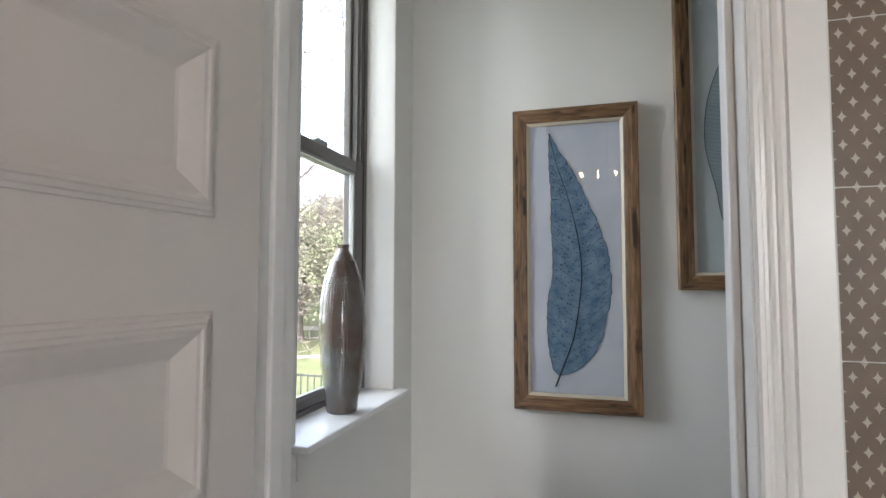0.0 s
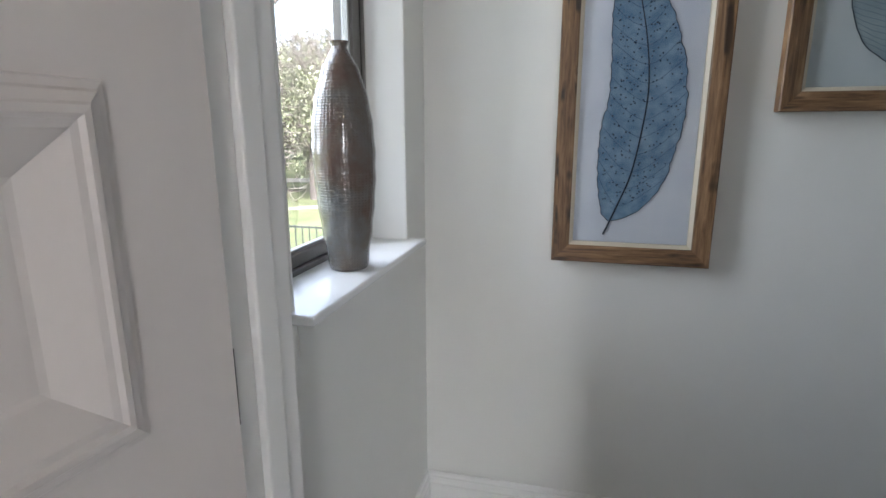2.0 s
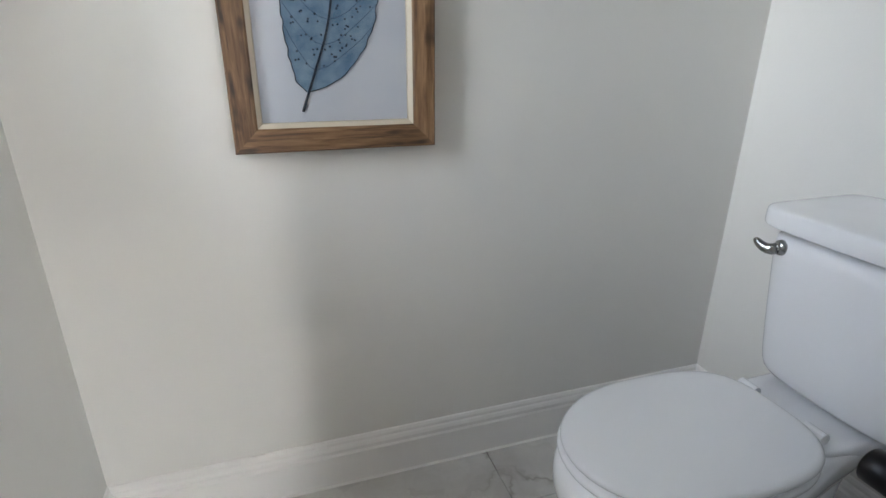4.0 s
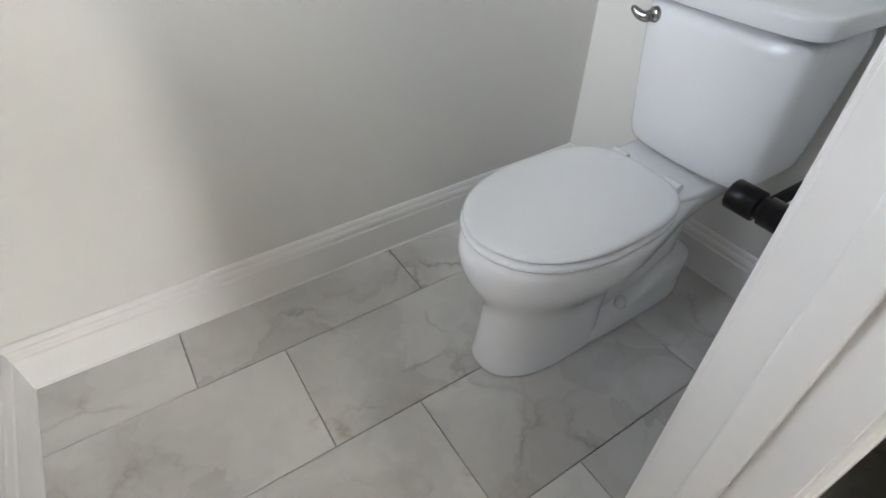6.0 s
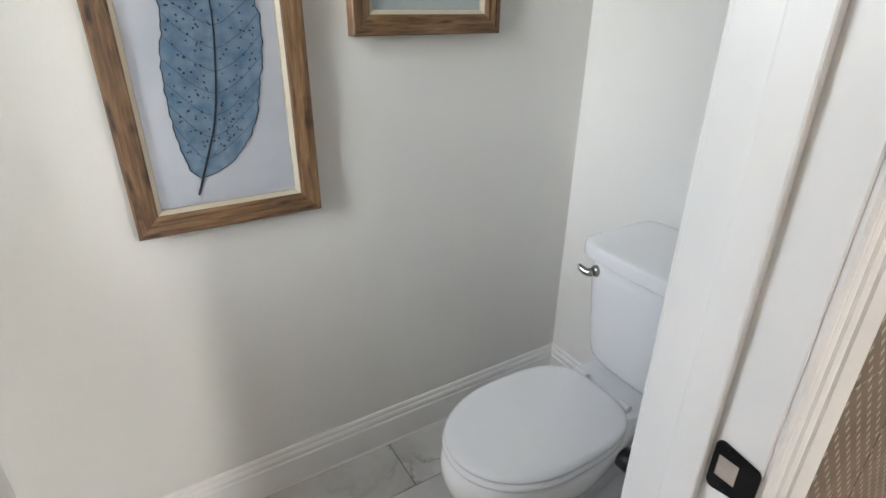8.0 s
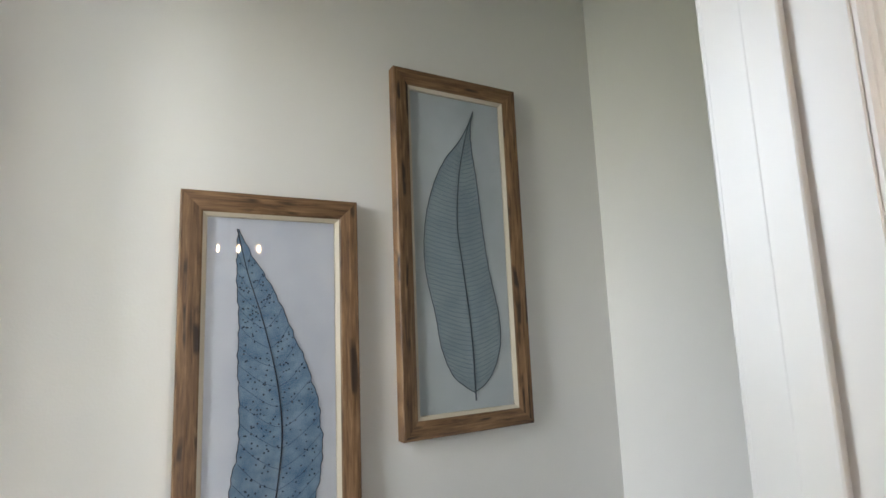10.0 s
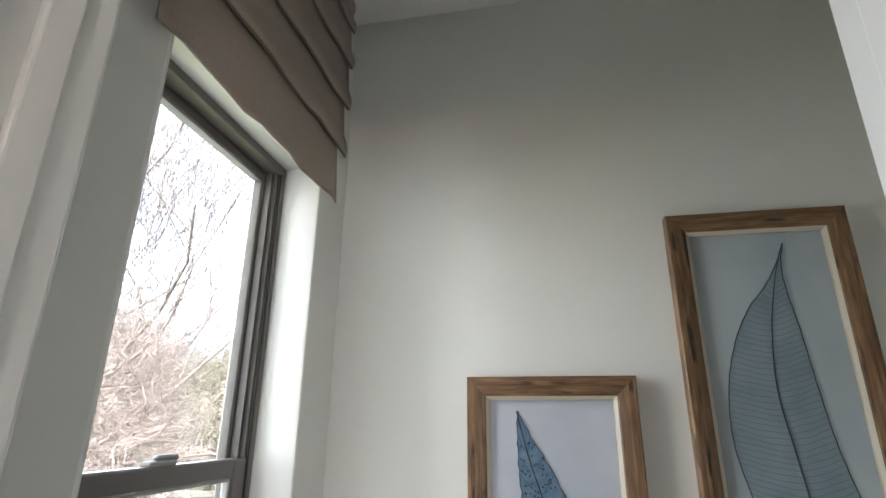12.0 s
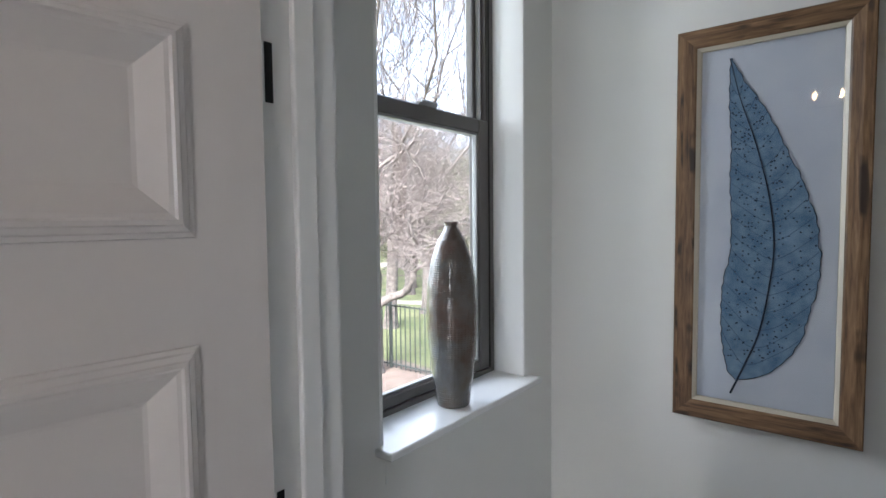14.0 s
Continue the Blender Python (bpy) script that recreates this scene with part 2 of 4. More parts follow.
bump(M_vase, mth(M_vase, "ADD", dimp, mth(M_vase, "MULTIPLY", noise_tex(M_vase, vv, 190, 3), 1.3)), 0.75, 0.0011)

M_shade = mat("linen", (0.33, 0.275, 0.235), 0.9)
lv = coords(M_shade)
ln(M_shade, ramp(M_shade, noise_tex(M_shade, lv, 300, 2), [(0.3, (0.29, 0.24, 0.205)), (0.7, (0.36, 0.30, 0.26))]), bsdf(M_shade).inputs["Base Color"])
bump(M_shade, noise_tex(M_shade, lv, 500, 2), 0.4, 0.0008)
# darker linen tone that paints the shade in the fold creases
M_creaseshade = mat("crease_shade", (0.16, 0.13, 0.11), 0.9)

# patterned wall tile: four-pointed pale stars on brown
M_star = mat("star_tile", (0.2, 0.14, 0.09), 0.45)
so = coords(M_star)
ssep = M_star.node_tree.nodes.new("ShaderNodeSeparateXYZ")
ln(M_star, so, ssep.inputs[0])


STARX, STARZ = 0.0232, 0.0325


def star(offx, offz, r):
    u = mth(M_star, "ABSOLUTE", mth(M_star, "SUBTRACT", mth(M_star, "FRACT", mth(M_star, "ADD", mth(M_star, "DIVIDE", ssep.outputs[0], STARX), 10 + offx)), 0.5))
    z = mth(M_star, "ABSOLUTE", mth(M_star, "SUBTRACT", mth(M_star, "FRACT", mth(M_star, "ADD", mth(M_star, "DIVIDE", ssep.outputs[2], STARZ), 10 + offz)), 0.5))
    s = mth(M_star, "ADD", mth(M_star, "POWER", u, 0.6), mth(M_star, "POWER", z, 0.6))
    return mth(M_star, "LESS_THAN", s, r)


stars = mth(M_star, "MAXIMUM", star(0.0, 0.0, 0.43), star(0.5, 0.5, 0.43))
smix = M_star.node_tree.nodes.new("ShaderNodeMix")
smix.data_type = "RGBA"
ln(M_star, stars, smix.inputs[0])
ln(M_star, ramp(M_star, noise_tex(M_star, so, 14, 4), [(0.35, (0.12, 0.082, 0.055)), (0.65, (0.17, 0.12, 0.08))]), smix.inputs[6])
smix.inputs[7].default_value = (0.46, 0.40, 0.33, 1)
ln(M_star, smix.outputs[2], bsdf(M_star).inputs["Base Color"])

# outdoors
M_grass = mottled("lawn", (0.045, 0.06, 0.016), (0.10, 0.105, 0.045), 0.9, 0.95, 8)
M_dirt = mottled("leaf_litter", (0.055, 0.038, 0.03), (0.105, 0.08, 0.064), 3, 0.95, 6)
M_path = mottled("gravel_path", (0.22, 0.205, 0.18), (0.27, 0.255, 0.23), 2, 0.95)
M_bark = mottled("bark", (0.045, 0.038, 0.034), (0.11, 0.094, 0.086), 14, 0.95, 6)
M_twig = mottled("twigs", (0.06, 0.05, 0.045), (0.11, 0.092, 0.084), 3, 0.95)
M_blossom = mottled("pink_buds", (0.085, 0.068, 0.064), (0.14, 0.118, 0.11), 3, 0.95)
M_green = mottled("evergreen", (0.085, 0.098, 0.055), (0.17, 0.175, 0.11), 3, 0.9)
M_fence = mat("fence_paint", (0.03, 0.035, 0.033), 0.5, 0.3)
# near-black brown that paints the shade between bathtub and tiled wall
M_gapshade = mat("gap_shade_brown", (0.03, 0.022, 0.018), 0.5)
M_towel = mottled("beige_terry", (0.36, 0.31, 0.27), (0.42, 0.37, 0.33), 60, 0.95)
M_tub = mottled("beige_enamel", (0.50, 0.45, 0.39), (0.53, 0.48, 0.42), 3, 0.3)
M_bulb = bpy.data.materials.new("warm_bulb")
M_bulb.use_nodes = True
bsdf(M_bulb).inputs["Emission Color"].default_value = (1.0, 0.62, 0.32, 1)
bsdf(M_bulb).inputs["Emission Strength"].default_value = 6.0

# ---- mesh helpers ----


def mesh_ob(name, bm, material, smooth=False):
    me = bpy.data.meshes.new(name)
    bmesh.ops.recalc_face_normals(bm, faces=bm.faces)
    bm.to_mesh(me)
    bm.free()
    for p in me.polygons:
        p.use_smooth = smooth
    me.materials.append(material)
    return new(name, me)


def part(name, bm, material, parent, label="", smooth=False):
    ob = mesh_ob(name, bm, material, smooth)
    ob.parent = parent
    if label:
        ob["label"] = label
    return ob


def box(bm, x0, x1, y0, y1, z0, z1, bevel=0.0, seg=1):
    r = bmesh.ops.create_cube(bm, size=1.0)
    vs = r["verts"]
    for q in vs:
        q.co = Vector(((x0 + x1) / 2 + q.co.x * (x1 - x0), (y0 + y1) / 2 + q.co.y * (y1 - y0), (z0 + z1) / 2 + q.co.z * (z1 - z0)))
    if bevel:
        es = list({e for q in vs for e in q.link_edges})
        bmesh.ops.bevel(bm, geom=es, offset=bevel, segments=seg, affect="EDGES", profile=0.5)
    return bm


def B(*a, **k):
    return box(bmesh.new(), *a, **k)


def loft(bm, rings, cap=True, closed=True):
    prev = None
    first = None
    for ring in rings:
        vs = [bm.verts.new(p) for p in ring]
        if prev:
            n = len(vs)
            for i in range(n if closed else n - 1):
                j = (i + 1) % n
                bm.faces.new((prev[i], prev[j], vs[j], vs[i]))
        else:
            first = vs
        prev = vs
    if cap:
        bm.faces.new(first[::-1])
        bm.faces.new(prev)
    return bm


def extrude_profile(bm, prof, a, b, up=(0, 0, 1), side=(0, 1, 0), mitre=(0, 0)):
    """A profile of (out, height) pairs swept from a to b; out goes along side, height along up; mitre shifts the ends by out."""
    a, b, up, side = Vector(a), Vector(b), Vector(up), Vector(side)
    d = (b - a).normalized()
    r1 = [a + side * o + up * h + d * (mitre[0] * o) for o, h in prof]
    r2 = [b + side * o + up * h + d * (mitre[1] * o) for o, h in prof]
    loft(bm, [r1, r2])
    return bm


def tube(bm, pts, radii, n=8):
    rings = []
    pts = [Vector(p) for p in pts]
    for i, p in enumerate(pts):
        d = (pts[min(i + 1, len(pts) - 1)] - pts[max(i - 1, 0)]).normalized()
        u = d.cross(Vector((0, 0, 1)))
        if u.length < 0.1:
            u = d.cross(Vector((1, 0, 0)))
        u.normalize()
        w_ = d.cross(u)
        rings.append([p + (u * math.cos(2 * math.pi * k / n) + w_ * math.sin(2 * math.pi * k / n)) * radii[i] for k in range(n)])
    loft(bm, rings)
    return bm


def thing(name, label, category, loc=(0, 0, 0), group=""):
    e = new(name)
    e.empty_display_size = 0.05
    e.location = loc
    tagged(e, label, category, group)
    return e


def setting(name, bm, material, label, smooth=False):
    return tagged(mesh_ob(name, bm, material, smooth), label, "", "", "structure")


# ---- plan (metres) ----
XE, CEIL = 1.668, 3.07          # east wall, ceiling
YS, YF = -0.98, -1.098         # door wall: inner and outer face
DX0, DX1, DH = 0.125, 0.815, 2.44
WY0, WY1, WZ0, WZ1 = -0.760, -0.180, 0.956, 2.436   # window opening
BX0, BX1, BY = -0.9, 3.4, -7.0  # bathroom
T = 0.18

# floor slab and ceilings
setting("floor", B(BX0, BX1, BY, 0, -0.10, -0.008), M_grout, "grey grout bed of the marble-look tiled floor")
setting("ceiling", B(BX0 - T, BX1 + T, BY - T, T, CEIL, CEIL + 0.12), M_ceil, "flat white painted ceiling")
# window wall with its opening
bm = bmesh.new()
box(bm, -T, 0, WY1, 0.0, -0.1, CEIL)
box(bm, -T, 0, YS, WY0, -0.1, CEIL)
box(bm, -T, 0, WY0, WY1, -0.1, WZ0 - 0.0172)
box(bm, -T, 0, WY0, WY1, WZ1, CEIL)
setting("wall_west", bm, M_wall, "off-white painted wall with a tall window opening")
setting("wall_north", B(-T, XE + T, 0, T, -0.1, CEIL), M_wall, "off-white painted wall with two framed leaf prints")
setting("wall_east", B(XE, XE + T, YS, 0, -0.1, CEIL), M_wall, "off-white painted wall behind the toilet")
bm = bmesh.new()
box(bm, BX0, DX0 - 0.02, YF, YS, -0.1, CEIL)
box(bm, DX1 + 0.02, BX1, YF, YS, -0.1, CEIL)
box(bm, DX0 - 0.02, DX1 + 0.02, YF, YS, DH + 0.02, CEIL)
setting("wall_south", bm, M_wall, "off-white painted wall with the doorway")
setting("bath_wall_west", B(BX0 - T, BX0, BY, YS, -0.1, CEIL), M_wall, "off-white painted bathroom wall")
setting("bath_wall_east", B(BX1, BX1 + T, BY, YS, -0.1, CEIL), M_wall, "off-white painted bathroom wall")
bm = bmesh.new()
for x0, x1, z0, z1 in ((BX0, 2.4, -0.1, CEIL), (3.1, BX1, -0.1, CEIL), (2.4, 3.1, -0.1, 0.9), (2.4, 3.1, 2.6, CEIL)):
    box(bm, x0, x1, BY - T, BY, z0, z1)
setting("bath_wall_south", bm, M_wall, "off-white painted bathroom wall with a wide window")

# rounded drywall reveal corners of the window
bm = bmesh.new()
for y0, y1 in ((WY1 - 0.001, WY1 + 0.012), (WY0 - 0.012, WY0 + 0.001)):
    box(bm, -0.10, 0.0015, y0, y1, WZ0, WZ1 + 0.01, 0.006, 2)
box(bm, -0.10, 0.0015, WY0, WY1, WZ1 - 0.001, WZ1 + 0.012, 0.006, 2)
setting("window_reveal", bm, M_trim, "white painted rounded window reveal", True)

# ---- door lining and casing ----
bm = bmesh.new()
box(bm, DX0 - 0.019, DX0, YF - 0.004, YS + 0.004, 0, DH, 0.0015)
box(bm, DX1, DX1 + 0.019, YF - 0.004, YS + 0.004, 0, DH, 0.0015)
box(bm, DX0 - 0.019, DX1 + 0.019, YF - 0.004, YS + 0.004, DH, DH + 0.019, 0.0015)
jamb = setting("door_jamb", bm, M_trim, "white enamelled door lining")
YST = YF + 0.042
bm = bmesh.new()
box(bm, DX0, DX0 + 0.011, YST, YST + 0.036, 0, DH, 0.003, 2)
box(bm, DX1 - 0.011, DX1, YST, YST + 0.036, 0, DH, 0.003, 2)
box(bm, DX0 + 0.011, DX1 - 0.011, YST, YST + 0.036, DH - 0.011, DH, 0.003, 2)
part("door_stop", bm, M_trim, jamb)

CAS = [(0, 0), (0, 0.008), (0.003, 0.011), (0.008, 0.011), (0.010, 0.0075), (0.014, 0.0075), (0.016, 0.0092), (0.020, 0.0105), (0.023, 0.0105), (0.025, 0.013), (0.030, 0.0148), (0.034, 0.015), (0.036, 0.0122), (0.038, 0.0168), (0.078, 0.0178), (0.081, 0.015), (0.081, 0)]


def casing(y, up, cut=1.0):
    bm = bmesh.new()
    o = 0.003
    top = DH + o
    extrude_profile(bm, CAS, (DX1 + o, y, 0), (DX1 + o, y, top), up, (1, 0, 0), (0, 1))
    extrude_profile(bm, [(a * cut, b) for a, b in CAS], (DX0 - o, y, 0), (DX0 - o, y, top), up, (-1, 0, 0), (0, 1 / cut))
    extrude_profile(bm, CAS, (DX0 - o, y, top), (DX1 + o, y, top), up, (0, 0, 1), (-1, 1))
    return bm


setting("door_casing_outer", casing(YF, (0, -1, 0)), M_trim, "white moulded casing round the doorway")
setting("door_casing_inner", casing(YS, (0, 1, 0)), M_trim, "white moulded casing round the doorway, room side")

# ---- baseboards ----
BB = [(0, 0), (0.0195, 0), (0.0185, 0.0025), (0.0155, 0.005), (0.015, 0.095), (0.0115, 0.1), (0.0115, 0.108), (0.014, 0.112), (0.011, 0.120), (0.0075, 0.124), (0.007, 0.132), (0.004, 0.138), (0, 0.14)]
setting("baseboard", extrude_profile(bmesh.new(), BB, (0, 0, 0), (XE, 0, 0), (0, 0, 1), (0, -1, 0), (1, -1)), M_trim, "tall white moulded baseboard")
setting("baseboard", extrude_profile(bmesh.new(), BB, (0, YS, 0), (0, 0, 0), (0, 0, 1), (1, 0, 0), (0, -1)), M_trim, "tall white moulded baseboard")
setting("baseboard", extrude_profile(bmesh.new(), BB, (XE, YS, 0), (XE, 0, 0), (0, 0, 1), (-1, 0, 0), (0, -1)), M_trim, "tall white moulded baseboard")
setting("baseboard", extrude_profile(bmesh.new(), BB, (DX1 + 0.094, YS, 0), (XE - 0.015, YS, 0), (0, 0, 1), (0, 1, 0)), M_trim, "tall white moulded baseboard")

# ---- window ----
win = thing("window_1", "dark bronze double-hung window with clear glass", "window", (-0.1, (WY0 + WY1) / 2, WZ0))
win["kind"] = "structure"


def wpart(name, bm, material, label="", smooth=False):
    ob = part(name, bm, material, win, label, smooth)
    ob.matrix_parent_inverse = Matrix.Translation(-Vector(win.location))
    return ob


def ring(bm, x0, x1, y0, y1, z0, z1, wy, wz0, wz1, bevel=0.002):
    box(bm, x0, x1, y0, y0 + wy, z0, z1, bevel)
    box(bm, x0, x1, y1 - wy, y1, z0, z1, bevel)
    box(bm, x0, x1, y0 + wy, y1 - wy, z0, z0 + wz0, bevel)
    box(bm, x0, x1, y0 + wy, y1 - wy, z1 - wz1, z1, bevel)
    return bm


RAIL = 1.682
wpart("window_frame", ring(bmesh.new(), -0.178, -0.100, WY0, WY1, WZ0, WZ1, 0.016, 0.014, 0.022), M_bronze)
bm = ring(bmesh.new(), -0.134, -0.106, WY0 + 0.016, WY1 - 0.016, WZ0 + 0.014, RAIL + 0.02, 0.05, 0.03, 0.040, 0.004)
wpart("lower_sash", bm, M_bronze)
bm = ring(bmesh.new(), -0.168, -0.140, WY0 + 0.016, WY1 - 0.016, RAIL - 0.02, WZ1 - 0.022, 0.03, 0.036, 0.028, 0.004)
for y in (WY0 + 0.016, WY1 - 0.026):
    box(bm, -0.137, -0.110, y, y + 0.010, RAIL + 0.02, WZ1 - 0.022, 0.001)
for y in (WY0 + 0.030, WY1 - 0.036):
    box(bm, -0.139, -0.120, y, y + 0.006, RAIL + 0.02, WZ1 - 0.022, 0.001)
wpart("upper_sash", bm, M_bronze)
# black strips paint in the shade of the gaps beside the sashes
bm = bmesh.new()
for y in (WY0 + 0.0265, WY1 - 0.0305):
    box(bm, -0.1395, -0.136, y, y + 0.004, RAIL + 0.02, WZ1 - 0.024)
for y in (WY0 + 0.0163, WY1 - 0.0193):
    box(bm, -0.1055, -0.1035, y, y + 0.003, WZ0 + 0.016, WZ1 - 0.024)
wpart("track_gap_strip", bm, M_black, "black strip standing in for the dark gap beside the sash")
bm = ring(bmesh.new(), -0.126, -0.112, WY0 + 0.066, WY1 - 0.066, WZ0 + 0.044, RAIL - 0.020, 0.007, 0.006, 0.006, 0.001)
wpart("gasket", bm, M_gasket, "pale grey glazing gasket")


def pane_mesh(x, y0, y1, z0, z1):
    """A thin pane: the room face carries the gloss, the other faces are clear."""
    bm = B(x - 0.004, x, y0, y1, z0, z1)
    for f in bm.faces:
        f.normal_update()
        f.material_index = 0 if f.normal.x > 0.5 else 1
    return bm


for x, y0, y1, z0, z1 in ((-0.118, WY0 + 0.07, WY1 - 0.07, WZ0 + 0.047, RAIL - 0.023), (-0.152, WY0 + 0.044, WY1 - 0.044, RAIL + 0.014, WZ1 - 0.048)):
    pane = wpart("pane", pane_mesh(x, y0, y1, z0, z1), M_glass, "clear window pane")
    pane.data.materials.append(M_clear)
    pane.visible_shadow = False
ym = (WY0 + WY1) / 2
bm = bmesh.new()
box(bm, -0.132, -0.108, ym - 0.035, ym + 0.035, RAIL + 0.02, RAIL + 0.028, 0.002)
box(bm, -0.128, -0.114, ym - 0.012, ym + 0.05, RAIL + 0.028, RAIL + 0.038, 0.004)
wpart("sash_lock", bm, M_gasket, "small grey sash lock")

# stool and apron
SY0, SY1 = WY0 - 0.024, WY1 + 0.030
def stool_ring(o, z):
    return [(-0.100, WY0, z), (0.0003, WY0, z), (0.0003, SY0 + o, z), (0.046 - o, SY0 + o, z), (0.046 - o, SY1 - o, z), (0.0003, SY1 - o, z), (0.0003, WY1, z), (-0.100, WY1, z)]


bm = loft(bmesh.new(), [stool_ring(0.003, WZ0 - 0.017), stool_ring(0.0, WZ0 - 0.014), stool_ring(0.0, WZ0 - 0.004), stool_ring(0.0012, WZ0 - 0.0012), stool_ring(0.004, WZ0)])
sill = setting("window_sill", bm, M_sill, "glossy white painted wooden window stool")
setting("window_apron", B(0, 0.0014, WY0 + 0.004, WY1 + 0.01, WZ0 - 0.085, WZ0 - 0.018), M_wall, "painted apron board under the window stool")

# ---- roman shade ----
shade = thing("roman_shade", "taupe linen roman shade gathered in flat folds above the window", "roman shade", (0.03, (SY0 + SY1) / 2, 2.3))
shy0, shy1 = -0.835, -0.108
z_edges = [2.344, 2.511, 2.66, 2.806, 2.941, 3.05]
for i in range(5):
    z0, z1 = z_edges[i], z_edges[i + 1]
    bm = bmesh.new()
    prof = []
    n = 14
    for k in range(n + 1):
        s = k / n
        z = z0 + (z1 + 0.024 - z0) * s
        bulge = 0.006 + (0.009 * math.sin(math.pi * min(1.0, s * 2.2 + 0.12) ** 0.8) if i and s < 0.4 else 0.0) + 0.012 * (1 - s)
        prof.append((0.018 + bulge, z))
    rings = []
    for j in range(13):
        y = shy0 + (shy1 - shy0) * j / 12
        sag = 0.0045 * math.sin(j * 1.3 + i * 2.1) + 0.0025 * math.sin(j * 2.9 + i)
        yy = y - (0.035 if (i == 0 and j == 12) else 0)
        outer = [(x + sag * 0.4, yy, z + sag) for x, z in prof]
        inner = [(x - 0.004, yy, z + sag) for x, z in reversed(prof)]
        rings.append(outer + inner)
    loft(bm, rings)
    ob = part("fold", bm, M_shade, shade, "", True)
    ob.matrix_parent_inverse = Matrix.Translation(-Vector(shade.location))
    # dark tube added under the fold: the crease's shade put into colour
    if i:
        x0_ = prof[0][0] - 0.004
        bm = tube(bmesh.new(), [(x0_ - 0.001, shy0 + (shy1 - shy0) * j / 12, z0 + 0.0045 * math.sin(j * 1.3 + i * 2.1) + 0.0025 * math.sin(j * 2.9 + i) - 0.001) for j in range(13)], [0.0035] * 13, 8)
        ob = part("crease_shade_line", bm, M_creaseshade, shade, "dark line painted in as the shade of the fold crease")
        ob.matrix_parent_inverse = Matrix.Translation(-Vector(shade.location))
ob = part("headrail", B(0.0, 0.035, shy0, shy1, 3.01, 3.05, 0.003), M_shade, shade)
ob.matrix_parent_inverse = Matrix.Translation(-Vector(shade.location))

# ---- door ----
door = thing("door_1", "white moulded panel door standing wide open on the bathroom side", "door", (0.150, -1.116, 0.012))
door["kind"] = "structure"
door.rotation_euler.z = radians(-5.5)


def panel_door(w_, h, th, rows):
    """Slab with its hinge edge on y = 0, going to y = -w_, faces at x = 0 and x = -th; rows: (z0, z1) of the panels."""
    bm = bmesh.new()
    st = 0.090
    prof = [(0, 0), (0.001, 0.003), (0.006, 0.004), (0.008, 0.0065), (0.014, 0.0085), (0.016, 0.0105), (0.021, 0.011), (0.024, 0.0085), (0.029, 0.0075), (0.056, -0.0065), (0.061, -0.0075)]
    for side in (0, 1):
        fx = 0.0 if side == 0 else -th
        sg = 1 if side == 0 else -1
        ys = [0, -st, -w_ + st, -w_]
        zs = [0.0]
        for a, b in rows:
            zs += [a, b]
        zs.append(h)
        for i in range(3):
            for j in range(len(zs) - 1):
                if i == 1 and j % 2 == 1:
                    prev = None
                    for o, d in prof:
                        r = [bm.verts.new((fx + sg * d, y, z)) for y, z in ((ys[1] - o, zs[j] + o), (ys[2] + o, zs[j] + o), (ys[2] + o, zs[j + 1] - o), (ys[1] - o, zs[j + 1] - o))]
                        if prev:
                            for k in range(4):
                                bm.faces.new((prev[k], prev[(k + 1) % 4], r[(k + 1) % 4], r[k]))
                        prev = r
                    bm.faces.new(prev)
                else:
                    bm.faces.new([bm.verts.new((fx, y, z)) for y, z in ((ys[i], zs[j]), (ys[i + 1], zs[j]), (ys[i + 1], zs[j + 1]), (ys[i], zs[j + 1]))])
    for q in (((0, 0, 0), (0, 0, h), (-th, 0, h), (-th, 0, 0)), ((0, -w_, 0), (0, -w_, h), (-th, -w_, h), (-th, -w_, 0)), ((0, 0, h), (0, -w_, h), (-th, -w_, h), (-th, 0, h)), ((0, 0, 0), (0, -w_, 0), (-th, -w_, 0), (-th, 0, 0))):
        bm.faces.new([bm.verts.new(c) for c in q])
    bmesh.ops.remove_doubles(bm, verts=bm.verts, dist=1e-5)
    return bm


rows = [(0.27, 0.515), (0.642, 0.888), (1.014, 1.260), (1.386, 1.632), (1.758, 2.004), (2.130, 2.31)]
slab = part("door_slab", panel_door(0.665, 2.42, 0.038, rows), M_door, door)
for z in (0.2, 0.95, 1.565, 2.2):
    bm = bmesh.new()
    tube(bm, [(-0.033, 0.006, z), (-0.033, 0.006, z + 0.078)], [0.0045, 0.0045], 12)
    part("hinge", bm, M_black, door, "matte black butt hinge")
    bm = box(bmesh.new(), DX0, DX0 + 0.0015, YF + 0.002, YF + 0.0145, z + 0.010, z + 0.090, 0.0006)
    part("hinge_leaf", bm, M_black, jamb, "matte black hinge leaf")
bm = bmesh.new()
for sx in (0.0, -0.038):
    s = 1 if sx == 0 else -1
    tube(bm, [(sx, -0.60, 0.95), (sx + s * 0.008, -0.60, 0.95)], [0.027, 0.027], 20)
    tube(bm, [(sx + s * 0.008, -0.60, 0.95), (sx + s * 0.05, -0.60, 0.95)], [0.009, 0.009], 12)
    tube(bm, [(sx + s * 0.05, -0.61, 0.95), (sx + s * 0.05, -0.50, 0.95)], [0.009, 0.008], 12)
part("door_handle", bm, M_black, door, "matte black lever handle", True)

# strike plate on the right jamb
strike = thing("strike_plate", "matte black strike plate with curved lip on the white door jamb", "strike plate", (DX1, YF + 0.02, 0.962))
bm = bmesh.new()
px = DX1 - 0.0012
ya, yb = YF - 0.012, YST - 0.002
hh, hc = 0.030, (YF + 0.024)
pts = []
